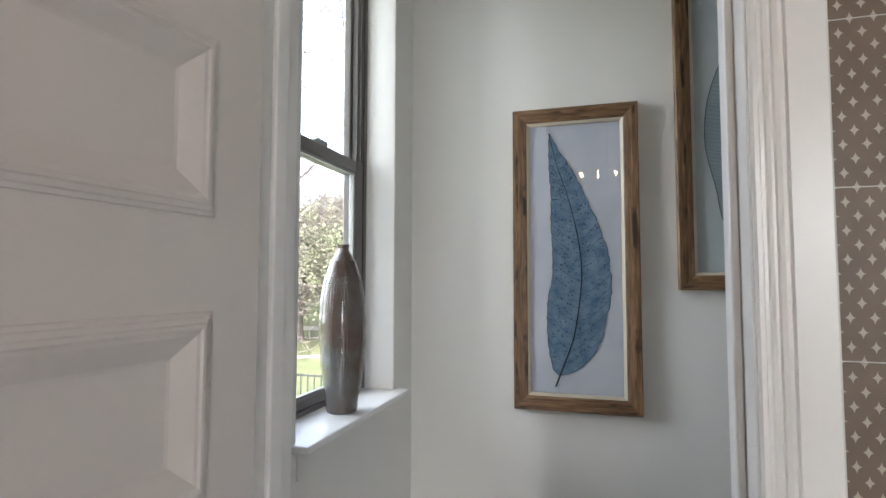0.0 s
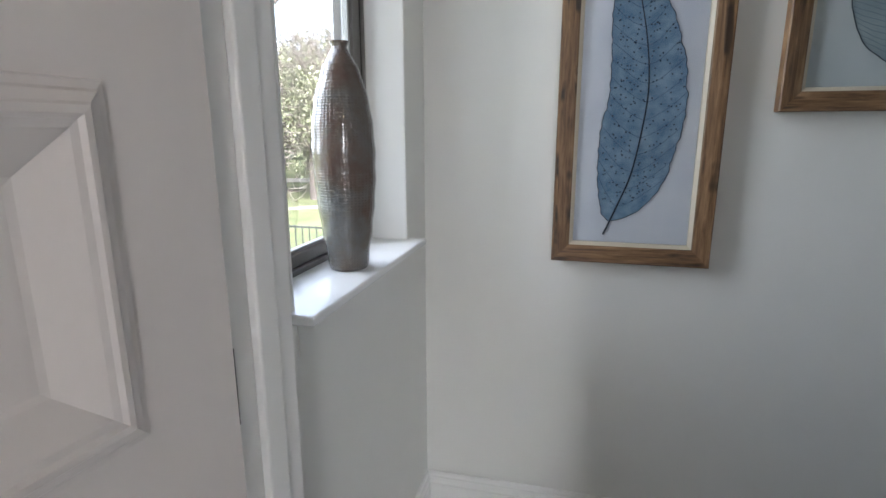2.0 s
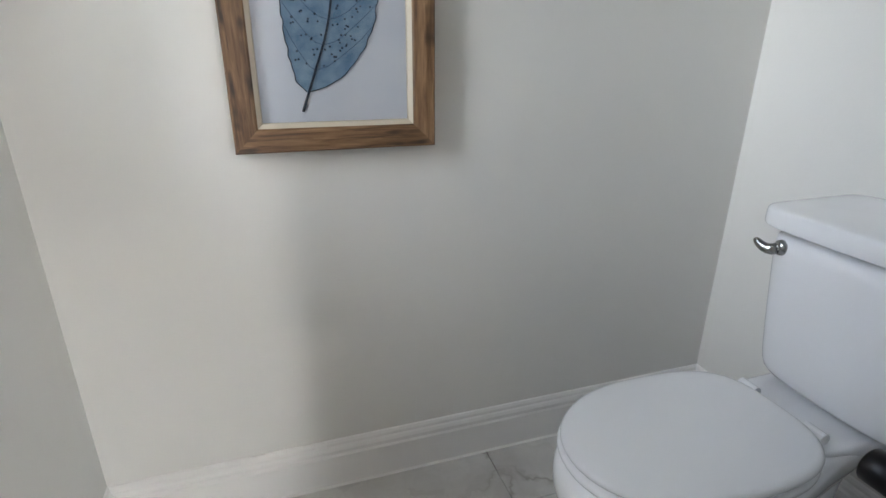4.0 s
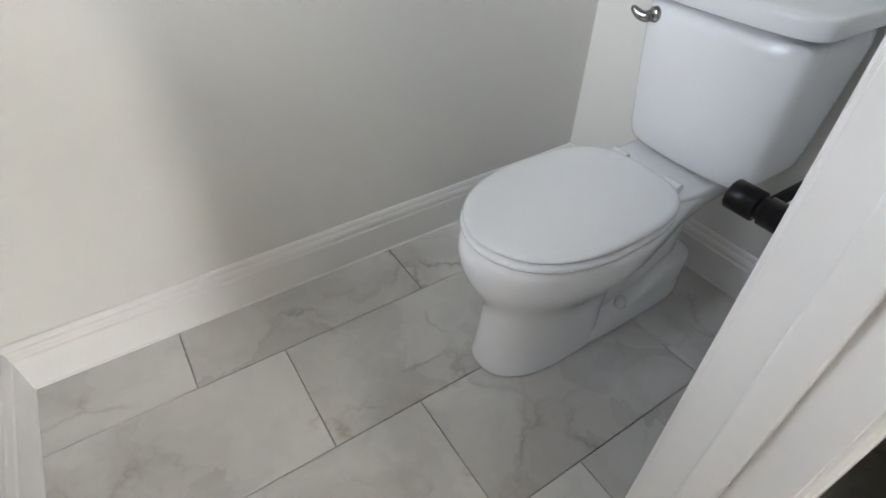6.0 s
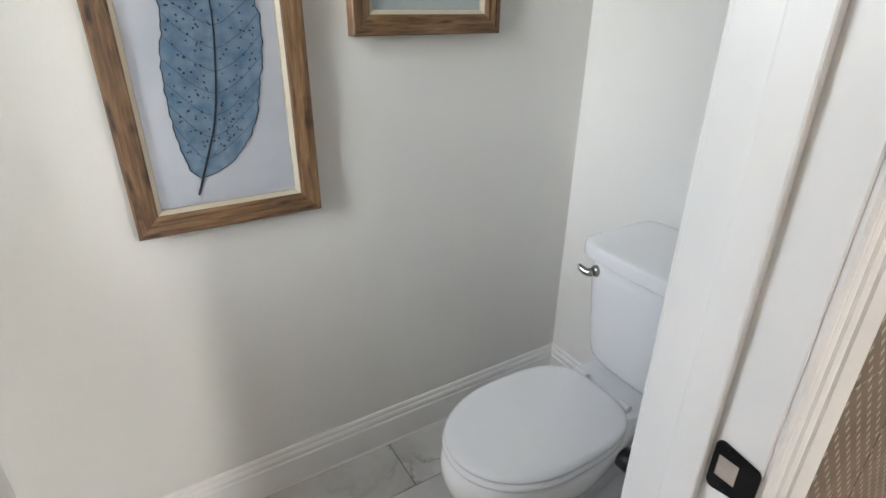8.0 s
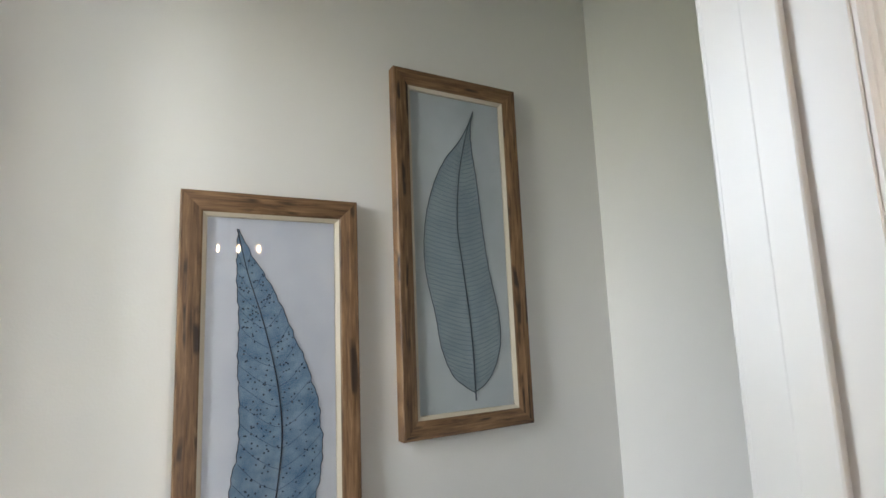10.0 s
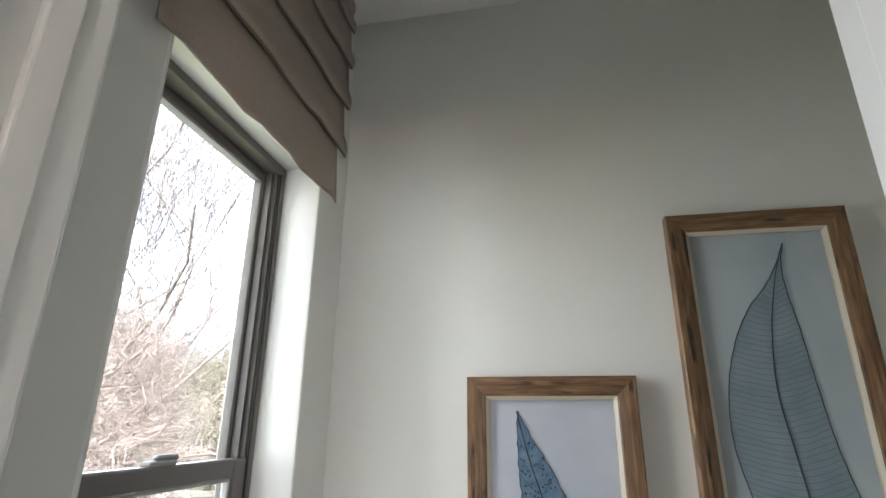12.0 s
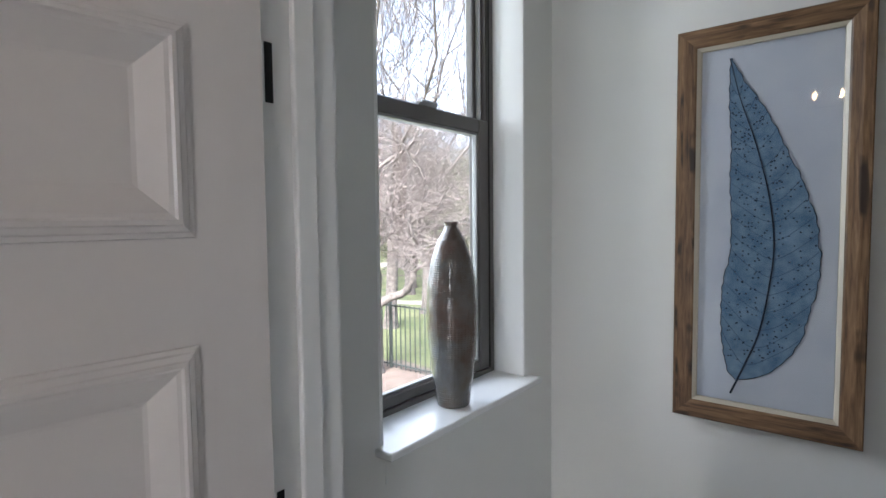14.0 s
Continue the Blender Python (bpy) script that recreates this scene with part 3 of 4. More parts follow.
for (cy, cz, a0) in ((yb - 0.008, hh - 0.008, 0), (ya + 0.014, hh - 0.014, 90), (ya + 0.014, -hh + 0.014, 180), (yb - 0.008, -hh + 0.008, 270)):
    r = 0.007 if cy > YF else 0.014
    for k in range(5):
        a = radians(a0 + 90 * k / 4)
        pts.append((cy + r * math.cos(a), cz + r * math.sin(a)))
hole = [(hc + 0.010 * sy, 0.013 * sz) for sy, sz in ((1, 1), (-1, 1), (-1, -1), (1, -1))]
outer_v = [[bm.verts.new((px - d, y, z)) for y, z in pts] for d in (0.0, 0.0018)]
inner_v = [[bm.verts.new((px - d, y, z)) for y, z in hole] for d in (0.0, 0.0018)]
for lv_ in (0, 1):
    es = []
    for loop in (outer_v[lv_], inner_v[lv_]):
        for k in range(len(loop)):
            es.append(bm.edges.new((loop[k], loop[(k + 1) % len(loop)])))
    bmesh.ops.triangle_fill(bm, edges=es, use_beauty=True)
for vs2 in (outer_v, inner_v):
    n = len(vs2[0])
    for k in range(n):
        bm.faces.new((vs2[0][k], vs2[0][(k + 1) % n], vs2[1][(k + 1) % n], vs2[1][k]))
ob = part("plate", bm, M_black, strike)
ob.matrix_parent_inverse = Matrix.Translation(Vector((-DX1, -(YF + 0.02), 0)))
for y, z in ((hc, 0.022), (hc, -0.022)):
    ob = part("screw", tube(bmesh.new(), [(px - 0.0015, y, z), (px - 0.0026, y, z)], [0.0035, 0.003], 12), M_black, strike)
    ob.matrix_parent_inverse = Matrix.Translation(Vector((-DX1, -(YF + 0.02), 0)))
ob = part("box_cup", B(px - 0.0005, px + 0.001, hc - 0.010, hc + 0.010, -0.013, 0.013), M_towel, strike, "bare wood latch recess")
ob.matrix_parent_inverse = Matrix.Translation(Vector((-DX1, -(YF + 0.02), 0)))

# ---- framed prints ----


def smooth_curve(pts, n):
    """Catmull-Rom through 2D points."""
    out = []
    p = [pts[0]] + list(pts) + [pts[-1]]
    for i in range(1, len(p) - 2):
        for k in range(n):
            t = k / n
            out.append(tuple(0.5 * (2 * p[i][a] + (p[i + 1][a] - p[i - 1][a]) * t + (2 * p[i - 1][a] - 5 * p[i][a] + 4 * p[i + 1][a] - p[i + 2][a]) * t * t + (3 * p[i][a] - p[i - 1][a] - 3 * p[i + 1][a] + p[i + 2][a]) * t ** 3) for a in (0, 1)))
    out.append(tuple(pts[-1]))
    return out


def strip(bm, pts, width, y, taper=True):
    n = len(pts)
    prev = None
    for i, p in enumerate(pts):
        a, b = pts[max(i - 1, 0)], pts[min(i + 1, n - 1)]
        dx, dz = b[0] - a[0], b[1] - a[1]
        l = math.hypot(dx, dz) or 1
        wd = width * ((0.35 + 0.65 * i / (n - 1)) if taper else 1)
        q = [bm.verts.new((p[0] - dz / l * wd / 2, y, p[1] + dx / l * wd / 2)), bm.verts.new((p[0] + dz / l * wd / 2, y, p[1] - dx / l * wd / 2))]
        if prev:
            bm.faces.new((prev[0], prev[1], q[1], q[0]))
        prev = q


def at_z(curve, z):
    for a, b in zip(curve, curve[1:]):
        if (a[1] - z) * (b[1] - z) <= 0 and a[1] != b[1]:
            return a[0] + (b[0] - a[0]) * (z - a[1]) / (b[1] - a[1])
    return curve[-1][0]


def picture(x0, x1, z0, z1, left, right, mid, label, paper, leaf, ink, vein, dots, nveins, depth=0.034, fw=0.046):
    """A framed leaf print on the north wall; left, right and mid in shares of the opening (across, down)."""
    w_, h = x1 - x0, z1 - z0
    root = thing("framed_print", label, "picture", ((x0 + x1) / 2, -0.012, z0), "framed leaf prints on the wall")
    rt = random.Random(int(x0 * 1000))
    prof = [(0, 0), (0, depth - 0.003), (0.003, depth), (0.020, depth - 0.001), (fw - 0.004, depth - 0.007), (fw, depth - 0.010), (fw, 0)]
    W2 = w_ / 2
    for nm, a, b, side, m_ in (("frame_side", (-W2, 0, 0), (-W2, 0, h), (1, 0, 0), M_wood), ("frame_side", (W2, 0, 0), (W2, 0, h), (-1, 0, 0), M_wood), ("frame_rail", (-W2, 0, 0), (W2, 0, 0), (0, 0, 1), M_woodh), ("frame_rail", (-W2, 0, h), (W2, 0, h), (0, 0, -1), M_woodh)):
        bm = extrude_profile(bmesh.new(), prof, a, b, (0, -1, 0), side, (1, -1))
        ob = part(nm, bm, m_, root)
        ob.location = (0, 0.012, 0)
    bm = bmesh.new()
    f0, f1 = fw, fw + 0.010
    for a, b, side in (((-W2, 0.012, 0), (-W2, 0.012, h), (1, 0, 0)), ((W2, 0.012, 0), (W2, 0.012, h), (-1, 0, 0)), ((-W2, 0.012, 0), (W2, 0.012, 0), (0, 0, 1)), ((-W2, 0.012, h), (W2, 0.012, h), (0, 0, -1))):
        extrude_profile(bm, [(f0, 0.014), (f0, 0.025), (f1 - 0.002, 0.020), (f1, 0.014)], a, b, (0, -1, 0), side, (1, -1))
    part("fillet", bm, M_cream, root, "cream wooden fillet")
    ix0, ix1, iz0, iz1 = -W2 + f1, W2 - f1, f1, h - f1
    part("print", B(ix0 - 0.003, ix1 + 0.003, 0.0, 0.003, iz0 - 0.003, iz1 + 0.003), paper, root)

    def P(p):
        return (ix0 + p[0] * (ix1 - ix0), iz1 - p[1] * (iz1 - iz0))
    L = smooth_curve([P(p) for p in left], 14)
    R = smooth_curve([P(p) for p in right], 14)
    Md = smooth_curve([P(p) for p in mid], 8)
    L = [(x + (0.0011 * math.sin(z * 150 + x0 * 9) + 0.0009 * math.sin(z * 263 + 1.0)) * (1.0 if nveins < 40 else 0.35), z) for x, z in L]
    R = [(x + (0.0013 * math.sin(z * 128 + x0 * 5) + 0.0010 * math.sin(z * 231)) * (1.0 if nveins < 40 else 0.35), z) for x, z in R]
    bm = bmesh.new()
    zt, zb = Md[0][1], L[-1][1]
    n = 170
    prev = None
    for k in range(n + 1):
        z = zt + (zb - zt) * k / n
        xl, xr = at_z(L, z), at_z(R, z)
        q = [bm.verts.new((x, -0.0012, z)) for x in (xl, (xl + xr) / 2, xr)]
        if prev:
            bm.faces.new((prev[0], prev[1], q[1], q[0]))
            bm.faces.new((prev[1], prev[2], q[2], q[1]))
        prev = q
    part("leaf_shape", bm, leaf, root)
    bm = bmesh.new()
    strip(bm, L, 0.0018 if nveins < 40 else 0.0026, -0.0022, False)
    strip(bm, R, 0.0018 if nveins < 40 else 0.0026, -0.0022, False)
    strip(bm, Md, 0.0052, -0.0024)
    part("leaf_outline", bm, ink, root)
    bm = bmesh.new()
    for k in range(nveins):
        s = 0.06 + 0.9 * k / nveins
        zc = zt + (Md[-1][1] - zt) * s
        xc = at_z(Md, zc)
        for edge, sg in ((L, -1), (R, 1)):
            ze = zc + (0.055 if nveins < 40 else 0.022) * (0.6 + s)
            if ze > zt:
                continue
            xe = at_z(edge, ze)
            if (xe - xc) * sg < 0.006:
                continue
            pts_ = [(xc + (xe - xc) * u, zc + (ze - zc) * (u ** 1.5) + 0.0012 * math.sin(u * 9 + k)) for u in (0, 0.2, 0.4, 0.6, 0.8, 0.97)]
            strip(bm, pts_, 0.0013 if nveins < 40 else 0.0011, -0.0018, False)
    part("leaf_veins", bm, vein, root)
    if dots:
        bm = bmesh.new()
        nr = 47
        for k in range(dots):
            row_, u = k % nr, rt.uniform(0.06, 0.94)
            zc = zt + (zb - zt) * (0.09 + 0.86 * (row_ + 0.5) / nr)
            xc, xl, xr = at_z(Md, zc), at_z(L, zc), at_z(R, zc)
            x = xl + (xr - xl) * u
            if abs(x - xc) < 0.006:
                continue
            z = zc + abs(x - xc) / max(xr - xl, 0.02) * 0.045 + rt.uniform(-0.005, 0.005)
            if not at_z(L, z) + 0.004 < x < at_z(R, z) - 0.004:
                continue
            rr = rt.uniform(0.0018, 0.0024)
            bm.faces.new([bm.verts.new((x + rr * math.cos(a * 0.7854), -0.0026, z + rr * math.sin(a * 0.7854))) for a in range(8)])
        part("leaf_spots", bm, M_spot, root)["kind"] = "stuff"
    bm = B(ix0 - 0.004, ix1 + 0.004, -0.0065, -0.0050, iz0 - 0.004, iz1 + 0.004)
    for f in bm.faces:
        f.normal_update()
        f.material_index = 0 if f.normal.y < -0.5 else 1
    g = part("glazing", bm, M_picglass, root, "clear picture glass")
    g.data.materials.append(M_clear)
    g.visible_shadow = False
    return root


AL = [(.20, .05), (.20, .18), (.22, .28), (.215, .38), (.23, .48), (.225, .58), (.18, .645), (.165, .72), (.17, .80), (.19, .85), (.225, .90), (.285, .925)]
AR = [(.20, .05), (.30, .115), (.43, .18), (.555, .26), (.645, .33), (.72, .38), (.77, .43), (.83, .49), (.84, .54), (.86, .585), (.84, .665), (.79, .73), (.75, .79), (.68, .835), (.585, .875), (.44, .91), (.285, .925)]
AM = [(.20, .05), (.28, .16), (.40, .28), (.505, .42), (.55, .55), (.52, .67), (.455, .79), (.355, .88), (.25, .965)]
BL = [(.70, .03), (.62, .09), (.51, .15), (.36, .21), (.22, .30), (.12, .42), (.10, .56), (.19, .71), (.24, .81), (.34, .89), (.47, .93), (.57, .95)]
BR = [(.70, .03), (.66, .09), (.66, .16), (.70, .27), (.74, .42), (.79, .56), (.88, .71), (.88, .81), (.79, .89), (.68, .93), (.57, .95)]
BM = [(.70, .03), (.63, .09), (.57, .16), (.50, .27), (.46, .42), (.50, .56), (.55, .71), (.57, .82), (.575, .90), (.58, .975)]
def shift(c, du, v0, v1):
    a, b = c[0][1], AM[-1][1]
    return [(u + du, v0 + (v - a) * (v1 - v0) / (b - a)) for u, v in c]


AL, AR, AM = shift(AL, 0.02, 0.028, 0.978), shift(AR, 0.03, 0.028, 0.978), shift(AM, 0.02, 0.028, 0.978)
picture(0.374, 0.778, 0.887, 1.891, AL, AR, AM, "blue spotted leaf print in a rustic knotty wood frame", M_paper, M_leaf, M_ink, M_inksoft, 380, 17)
picture(0.890, 1.303, 1.283, 2.290, BL, BR, BM, "pale grey-blue leaf print in a rustic knotty wood frame, hung higher", M_paperB, M_leafB, M_inkB, M_inksoftB, 0, 60)

# ---- vase ----
vase = thing("vase", "tall slender brown and grey-blue glazed stoneware vase on the window stool", "vase", (-0.030, -0.482, WZ0))
VP = [(0.0, 0.0), (0.034, 0.0), (0.038, 0.004), (0.041, 0.03), (0.047, 0.07), (0.053, 0.12), (0.057, 0.17), (0.0590, 0.22), (0.0575, 0.27), (0.052, 0.32), (0.043, 0.36), (0.032, 0.395), (0.021, 0.418), (0.0165, 0.428), (0.0160, 0.433), (0.0195, 0.441), (0.0185, 0.443), (0.013, 0.438), (0.011, 0.42), (0.0, 0.41)]
bm = bmesh.new()
sm = smooth_curve(VP[1:16], 13)
rows_v = [(r * (1.0 if z > 0.40 else 1.075), z * 1.03) for r, z in sm]
rings = []
NV = 96
for k, (r, z) in enumerate(rows_v):
    ring_ = []
    for a in range(NV):
        th = 2 * math.pi * a / NV
        amp = 0.0009 if 0.03 < z < 0.40 else 0.0002
        band = 0.5 + 0.5 * math.sin(z * 38 + 1.0)
        rr = r + amp * (0.35 + band) * (math.sin(z * 760) * (0.6 + 0.4 * math.sin(a * math.pi / 2))) + 0.0007 * math.sin(z * 110) + 0.0006 * math.sin(3 * th + z * 9)
        ring_.append((rr * math.cos(th), rr * math.sin(th), z))
    rings.append(ring_)
for r, z in ((0.013, 0.451), (0.011, 0.433)):
    rings.append([(r * math.cos(2 * math.pi * a / NV), r * math.sin(2 * math.pi * a / NV), z) for a in range(NV)])
loft(bm, rings)
part("vase_body", bm, M_vase, vase, "", True)

# ---- toilet ----
TY = -0.506
toilet = thing("toilet", "white ceramic two-piece toilet with closed lid beside the wall", "toilet", (1.25, TY, 0))


def tpart(name, bm, material, label="", smooth=True, parent=None):
    ob = part(name, bm, material, toilet, label, smooth)
    ob.matrix_parent_inverse = Matrix.Translation(-Vector(toilet.location))
    if smooth:
        md = ob.modifiers.new("smooth_edges", "SUBSURF")
        md.levels = md.render_levels = 1
    return ob


def egg(xf, xb, hw, z, n=40, px_=2.0, back=2.6, frac=0.56, yc=TY):
    """An egg outline: pointed front at xf, squarer back at xb, half-width hw."""
    xf -= 0.010
    xm = xf + (xb - xf) * frac
    out = []
    for k in range(n):
        a = 2 * math.pi * k / n
        c, s = math.cos(a), math.sin(a)
        if c < 0:
            e = 2.0 / px_
            x = xm - (xm - xf) * abs(c) ** e
            y = hw * math.copysign(abs(s) ** e, s)
        else:
            e = 2.0 / back
            x = xm + (xb - xm) * abs(c) ** e
            y = hw * math.copysign(abs(s) ** e, s)
        out.append((x, yc + y, z))
    return out


# pedestal and bowl
bm = bmesh.new()
rings = [egg(0.926, 1.235, 0.101, 0.0, px_=2.3, back=5, frac=0.55), egg(0.923, 1.238, 0.104, 0.004, px_=2.3, back=5, frac=0.55), egg(0.926, 1.235, 0.102, 0.02, px_=2.3, back=5, frac=0.55),
         egg(0.936, 1.235, 0.096, 0.08, px_=2.3, back=5, frac=0.55), egg(0.942, 1.24, 0.094, 0.15, px_=2.3, back=5, frac=0.55), egg(0.936, 1.26, 0.102, 0.20, px_=2.2, back=4, frac=0.55),
         egg(0.912, 1.34, 0.130, 0.245, back=4, frac=0.5), egg(0.885, 1.46, 0.160, 0.29, back=4, frac=0.48), egg(0.872, 1.55, 0.176, 0.33, back=4, frac=0.46),
         egg(0.869, 1.56, 0.180, 0.365, back=4, frac=0.46), egg(0.877, 1.56, 0.180, 0.383, back=4, frac=0.46), egg(0.89, 1.55, 0.170, 0.39, back=4, frac=0.46), egg(0.92, 1.5, 0.14, 0.391, back=4, frac=0.46)]


def squeeze(rings_, x0, x1, w1):
    """Narrows the upper rings towards the back deck."""
    out = []
    for rg in rings_:
        q = []
        for x, y, z in rg:
            if z > 0.21 and x > x0:
                s = min(1, (x - x0) / (x1 - x0))
                s = s * s * (3 - 2 * s)
                y = TY + (y - TY) * (1 - s * (1 - w1))
            q.append((x, y, z))
        out.append(q)
    return out


rings = squeeze(rings, 1.15, 1.42, 0.68)
loft(bm, rings)
tpart("bowl", bm, M_ceramic)
# recessed trapway and the low foot behind the front column
bm = bmesh.new()
loft(bm, [egg(xf, xb, hw, z, px_=4, back=4, frac=0.5) for xf, xb, hw, z in ((1.17, 1.55, 0.062, 0.01), (1.17, 1.55, 0.062, 0.05), (1.18, 1.545, 0.058, 0.16), (1.18, 1.55, 0.066, 0.25), (1.20, 1.56, 0.078, 0.32), (1.22, 1.56, 0.085, 0.36))])
tpart("trapway", bm, M_ceramic)
bm = bmesh.new()
loft(bm, [egg(xf, 1.575, hw, z, px_=5, back=4, frac=0.5) for xf, hw, z in ((1.14, 0.104, 0.0), (1.14, 0.106, 0.004), (1.14, 0.105, 0.035), (1.16, 0.100, 0.048), (1.28, 0.096, 0.062), (1.40, 0.092, 0.095), (1.455, 0.085, 0.125), (1.48, 0.070, 0.135))])
tpart("foot", bm, M_ceramic)
# deck that carries the tank
bm = bmesh.new()
loft(bm, [egg(1.30, 1.62, hw, z, px_=4, back=5, frac=0.5) for hw, z in ((0.095, 0.30), (0.112, 0.35), (0.120, 0.385), (0.120, 0.398), (0.112, 0.402), (0.09, 0.402))])
tpart("tank_deck", bm, M_ceramic)
# seat and lid
bm = bmesh.new()
loft(bm, [egg(xf, xb, hw, z, px_=2.1, back=3.2, frac=0.50) for xf, xb, hw, z in ((0.894, 1.335, 0.160, 0.388), (0.884, 1.34, 0.170, 0.390), (0.882, 1.34, 0.172, 0.400), (0.886, 1.34, 0.169, 0.407), (0.90, 1.33, 0.155, 0.408))])
tpart("seat", bm, M_seat, "glossy white plastic seat")
bm = bmesh.new()
loft(bm, [egg(xf, xb, hw, z, px_=2.1, back=3.2, frac=0.50) for xf, xb, hw, z in ((0.905, 1.335, 0.150, 0.4095), (0.890, 1.342, 0.165, 0.410), (0.886, 1.346, 0.169, 0.415), (0.888, 1.346, 0.167, 0.422), (0.898, 1.34, 0.158, 0.4285), (0.93, 1.32, 0.127, 0.431), (1.0, 1.25, 0.07, 0.4325))])
tpart("lid", bm, M_seat, "glossy white plastic lid, closed")
for s in (-1, 1):
    bm = bmesh.new()
    tube(bm, [(1.352, TY + s * 0.075 - 0.02, 0.412), (1.352, TY + s * 0.075 + 0.02, 0.412)], [0.012, 0.012], 14)
    tpart("seat_hinge", bm, M_seat, "", False)
    bm = bmesh.new()
    cx_, cy_ = 1.30, TY + s * 0.080
    loft(bm, [[(cx_ + r * math.cos(a * math.pi / 8), cy_ + r * math.sin(a * math.pi / 8), z) for a in range(16)] for r, z in ((0.016, 0.055), (0.016, 0.078), (0.012, 0.090), (0.004, 0.094))])
    tpart("bolt_cap", bm, M_ceramic)


TK = -0.535


def tank_ring(x0, x1, hw, z, n=64, e=8.5, bow=0.018):
    out = []
    xm, hx = (x0 + x1) / 2, (x1 - x0) / 2
    for k in range(n):
        a = 2 * math.pi * k / n
        c, s = math.cos(a), math.sin(a)
        x = hx * math.copysign(abs(c) ** (2 / e), c)
        y = hw * math.copysign(abs(s) ** (2 / e), s)
        if x < 0:
            x -= bow * (1 - (y / hw) ** 2)
        out.append((xm + x, TK + y, z))
    return out


bm = bmesh.new()
loft(bm, [tank_ring(x0, x1, hw, z) for x0, x1, hw, z in ((1.47, 1.60, 0.12, 0.412), (1.440, 1.625, 0.147, 0.415), (1.426, 1.635, 0.160, 0.43), (1.420, 1.64, 0.165, 0.46), (1.406, 1.645, 0.174, 0.60), (1.396, 1.648, 0.181, 0.72), (1.394, 1.648, 0.182, 0.752))])
tpart("tank", bm, M_ceramic)
bm = bmesh.new()
loft(bm, [tank_ring(x0, x1, hw, z) for x0, x1, hw, z in ((1.392, 1.648, 0.184, 0.753), (1.377, 1.652, 0.194, 0.7535), (1.374, 1.654, 0.196, 0.755), (1.373, 1.654, 0.197, 0.760), (1.373, 1.654, 0.197, 0.784), (1.375, 1.653, 0.195, 0.790), (1.380, 1.650, 0.190, 0.793), (1.392, 1.642, 0.180, 0.7945), (1.42, 1.63, 0.155, 0.7955), (1.50, 1.58, 0.09, 0.7965))])
tpart("tank_lid", bm, M_ceramic)
bm = bmesh.new()
fy = TK + 0.140
loft(bm, [[(x, fy + r * math.cos(a * math.pi / 10), 0.712 + r * math.sin(a * math.pi / 10)) for a in range(20)] for r, x in ((0.017, 1.402), (0.017, 1.388), (0.012, 1.382), (0.004, 1.380))])
tube(bm, [(1.385, fy, 0.712), (1.376, fy + 0.008, 0.707), (1.370, fy + 0.022, 0.708), (1.366, fy + 0.036, 0.718), (1.365, fy + 0.040, 0.724)], [0.013, 0.013, 0.011, 0.008, 0.004], 12)
tpart("flush_lever", bm, M_chrome, "brushed chrome flush lever", True)

# ---- toilet paper holder on the door wall ----
tp = thing("toilet_paper_holder", "matte black toilet paper holder on the door wall", "toilet paper holder", (1.0, YS, 0.70))


def ppart(name, bm, material=M_black, label="", smooth=True):
    ob = part(name, bm, material, tp, label, smooth)
    ob.matrix_parent_inverse = Matrix.Translation(-Vector(tp.location))
    return ob


PX, PZ = 0.968, 0.703
ppart("wall_plate", tube(bmesh.new(), [(PX, YS, PZ), (PX, YS + 0.008, PZ)], [0.026, 0.026], 24), smooth=False)
ppart("post", tube(bmesh.new(), [(PX, YS + 0.008, PZ), (PX, YS + 0.075, PZ)], [0.0175, 0.0175], 24))
ppart("neck", tube(bmesh.new(), [(PX, YS + 0.075, PZ), (PX, YS + 0.082, PZ)], [0.014, 0.014], 24))
ppart("end_cap", tube(bmesh.new(), [(PX, YS + 0.082, PZ), (PX, YS + 0.083, PZ), (PX, YS + 0.115, PZ), (PX, YS + 0.117, PZ)], [0.016, 0.0185, 0.0185, 0.017], 24))
ppart("arm", tube(bmesh.new(), [(PX, YS + 0.079, PZ), (PX + 0.18, YS + 0.079, PZ)], [0.0075, 0.0075], 16))

# ---- beside the doorway, bathroom side ----
TXB, TYB = 1.745, -1.545
tub = thing("bathtub", "smooth beige freestanding oval bathtub close to the tiled wall", "bathtub", (TXB, TYB, 0))


def oval(hx, hy, z, n=64, e=4.0):
    return [(hx * math.copysign(abs(math.cos(2 * math.pi * k / n)) ** (2 / e), math.cos(2 * math.pi * k / n)), hy * math.copysign(abs(math.sin(2 * math.pi * k / n)) ** (2 / e), math.sin(2 * math.pi * k / n)), z) for k in range(n)]


bm = bmesh.new()
loft(bm, [oval(*q) for q in ((0.60, 0.27, 0.0), (0.68, 0.33, 0.06), (0.74, 0.37, 0.22), (0.79, 0.40, 0.42), (0.80, 0.412, 0.47), (0.80, 0.414, 0.485), (0.785, 0.40, 0.50), (0.765, 0.38, 0.495), (0.74, 0.355, 0.43), (0.66, 0.30, 0.22), (0.5, 0.2, 0.15))])
tubp = part("tub_shell", bm, M_tub, tub, "", True)
# dark sheet added where the wall only lies in shade behind the bathtub
setting("gap_shade_sheet", B(0.898, BX1, YF - 0.010, YF, 0.0, 0.43), M_gapshade, "dark brown sheet standing in for the shaded gap behind the bathtub")
setting("tile_trim", B(0.898, BX1, YF - 0.0135, YF, 0.43, 0.437), M_cream, "thin cream edge trim under the patterned tiles")

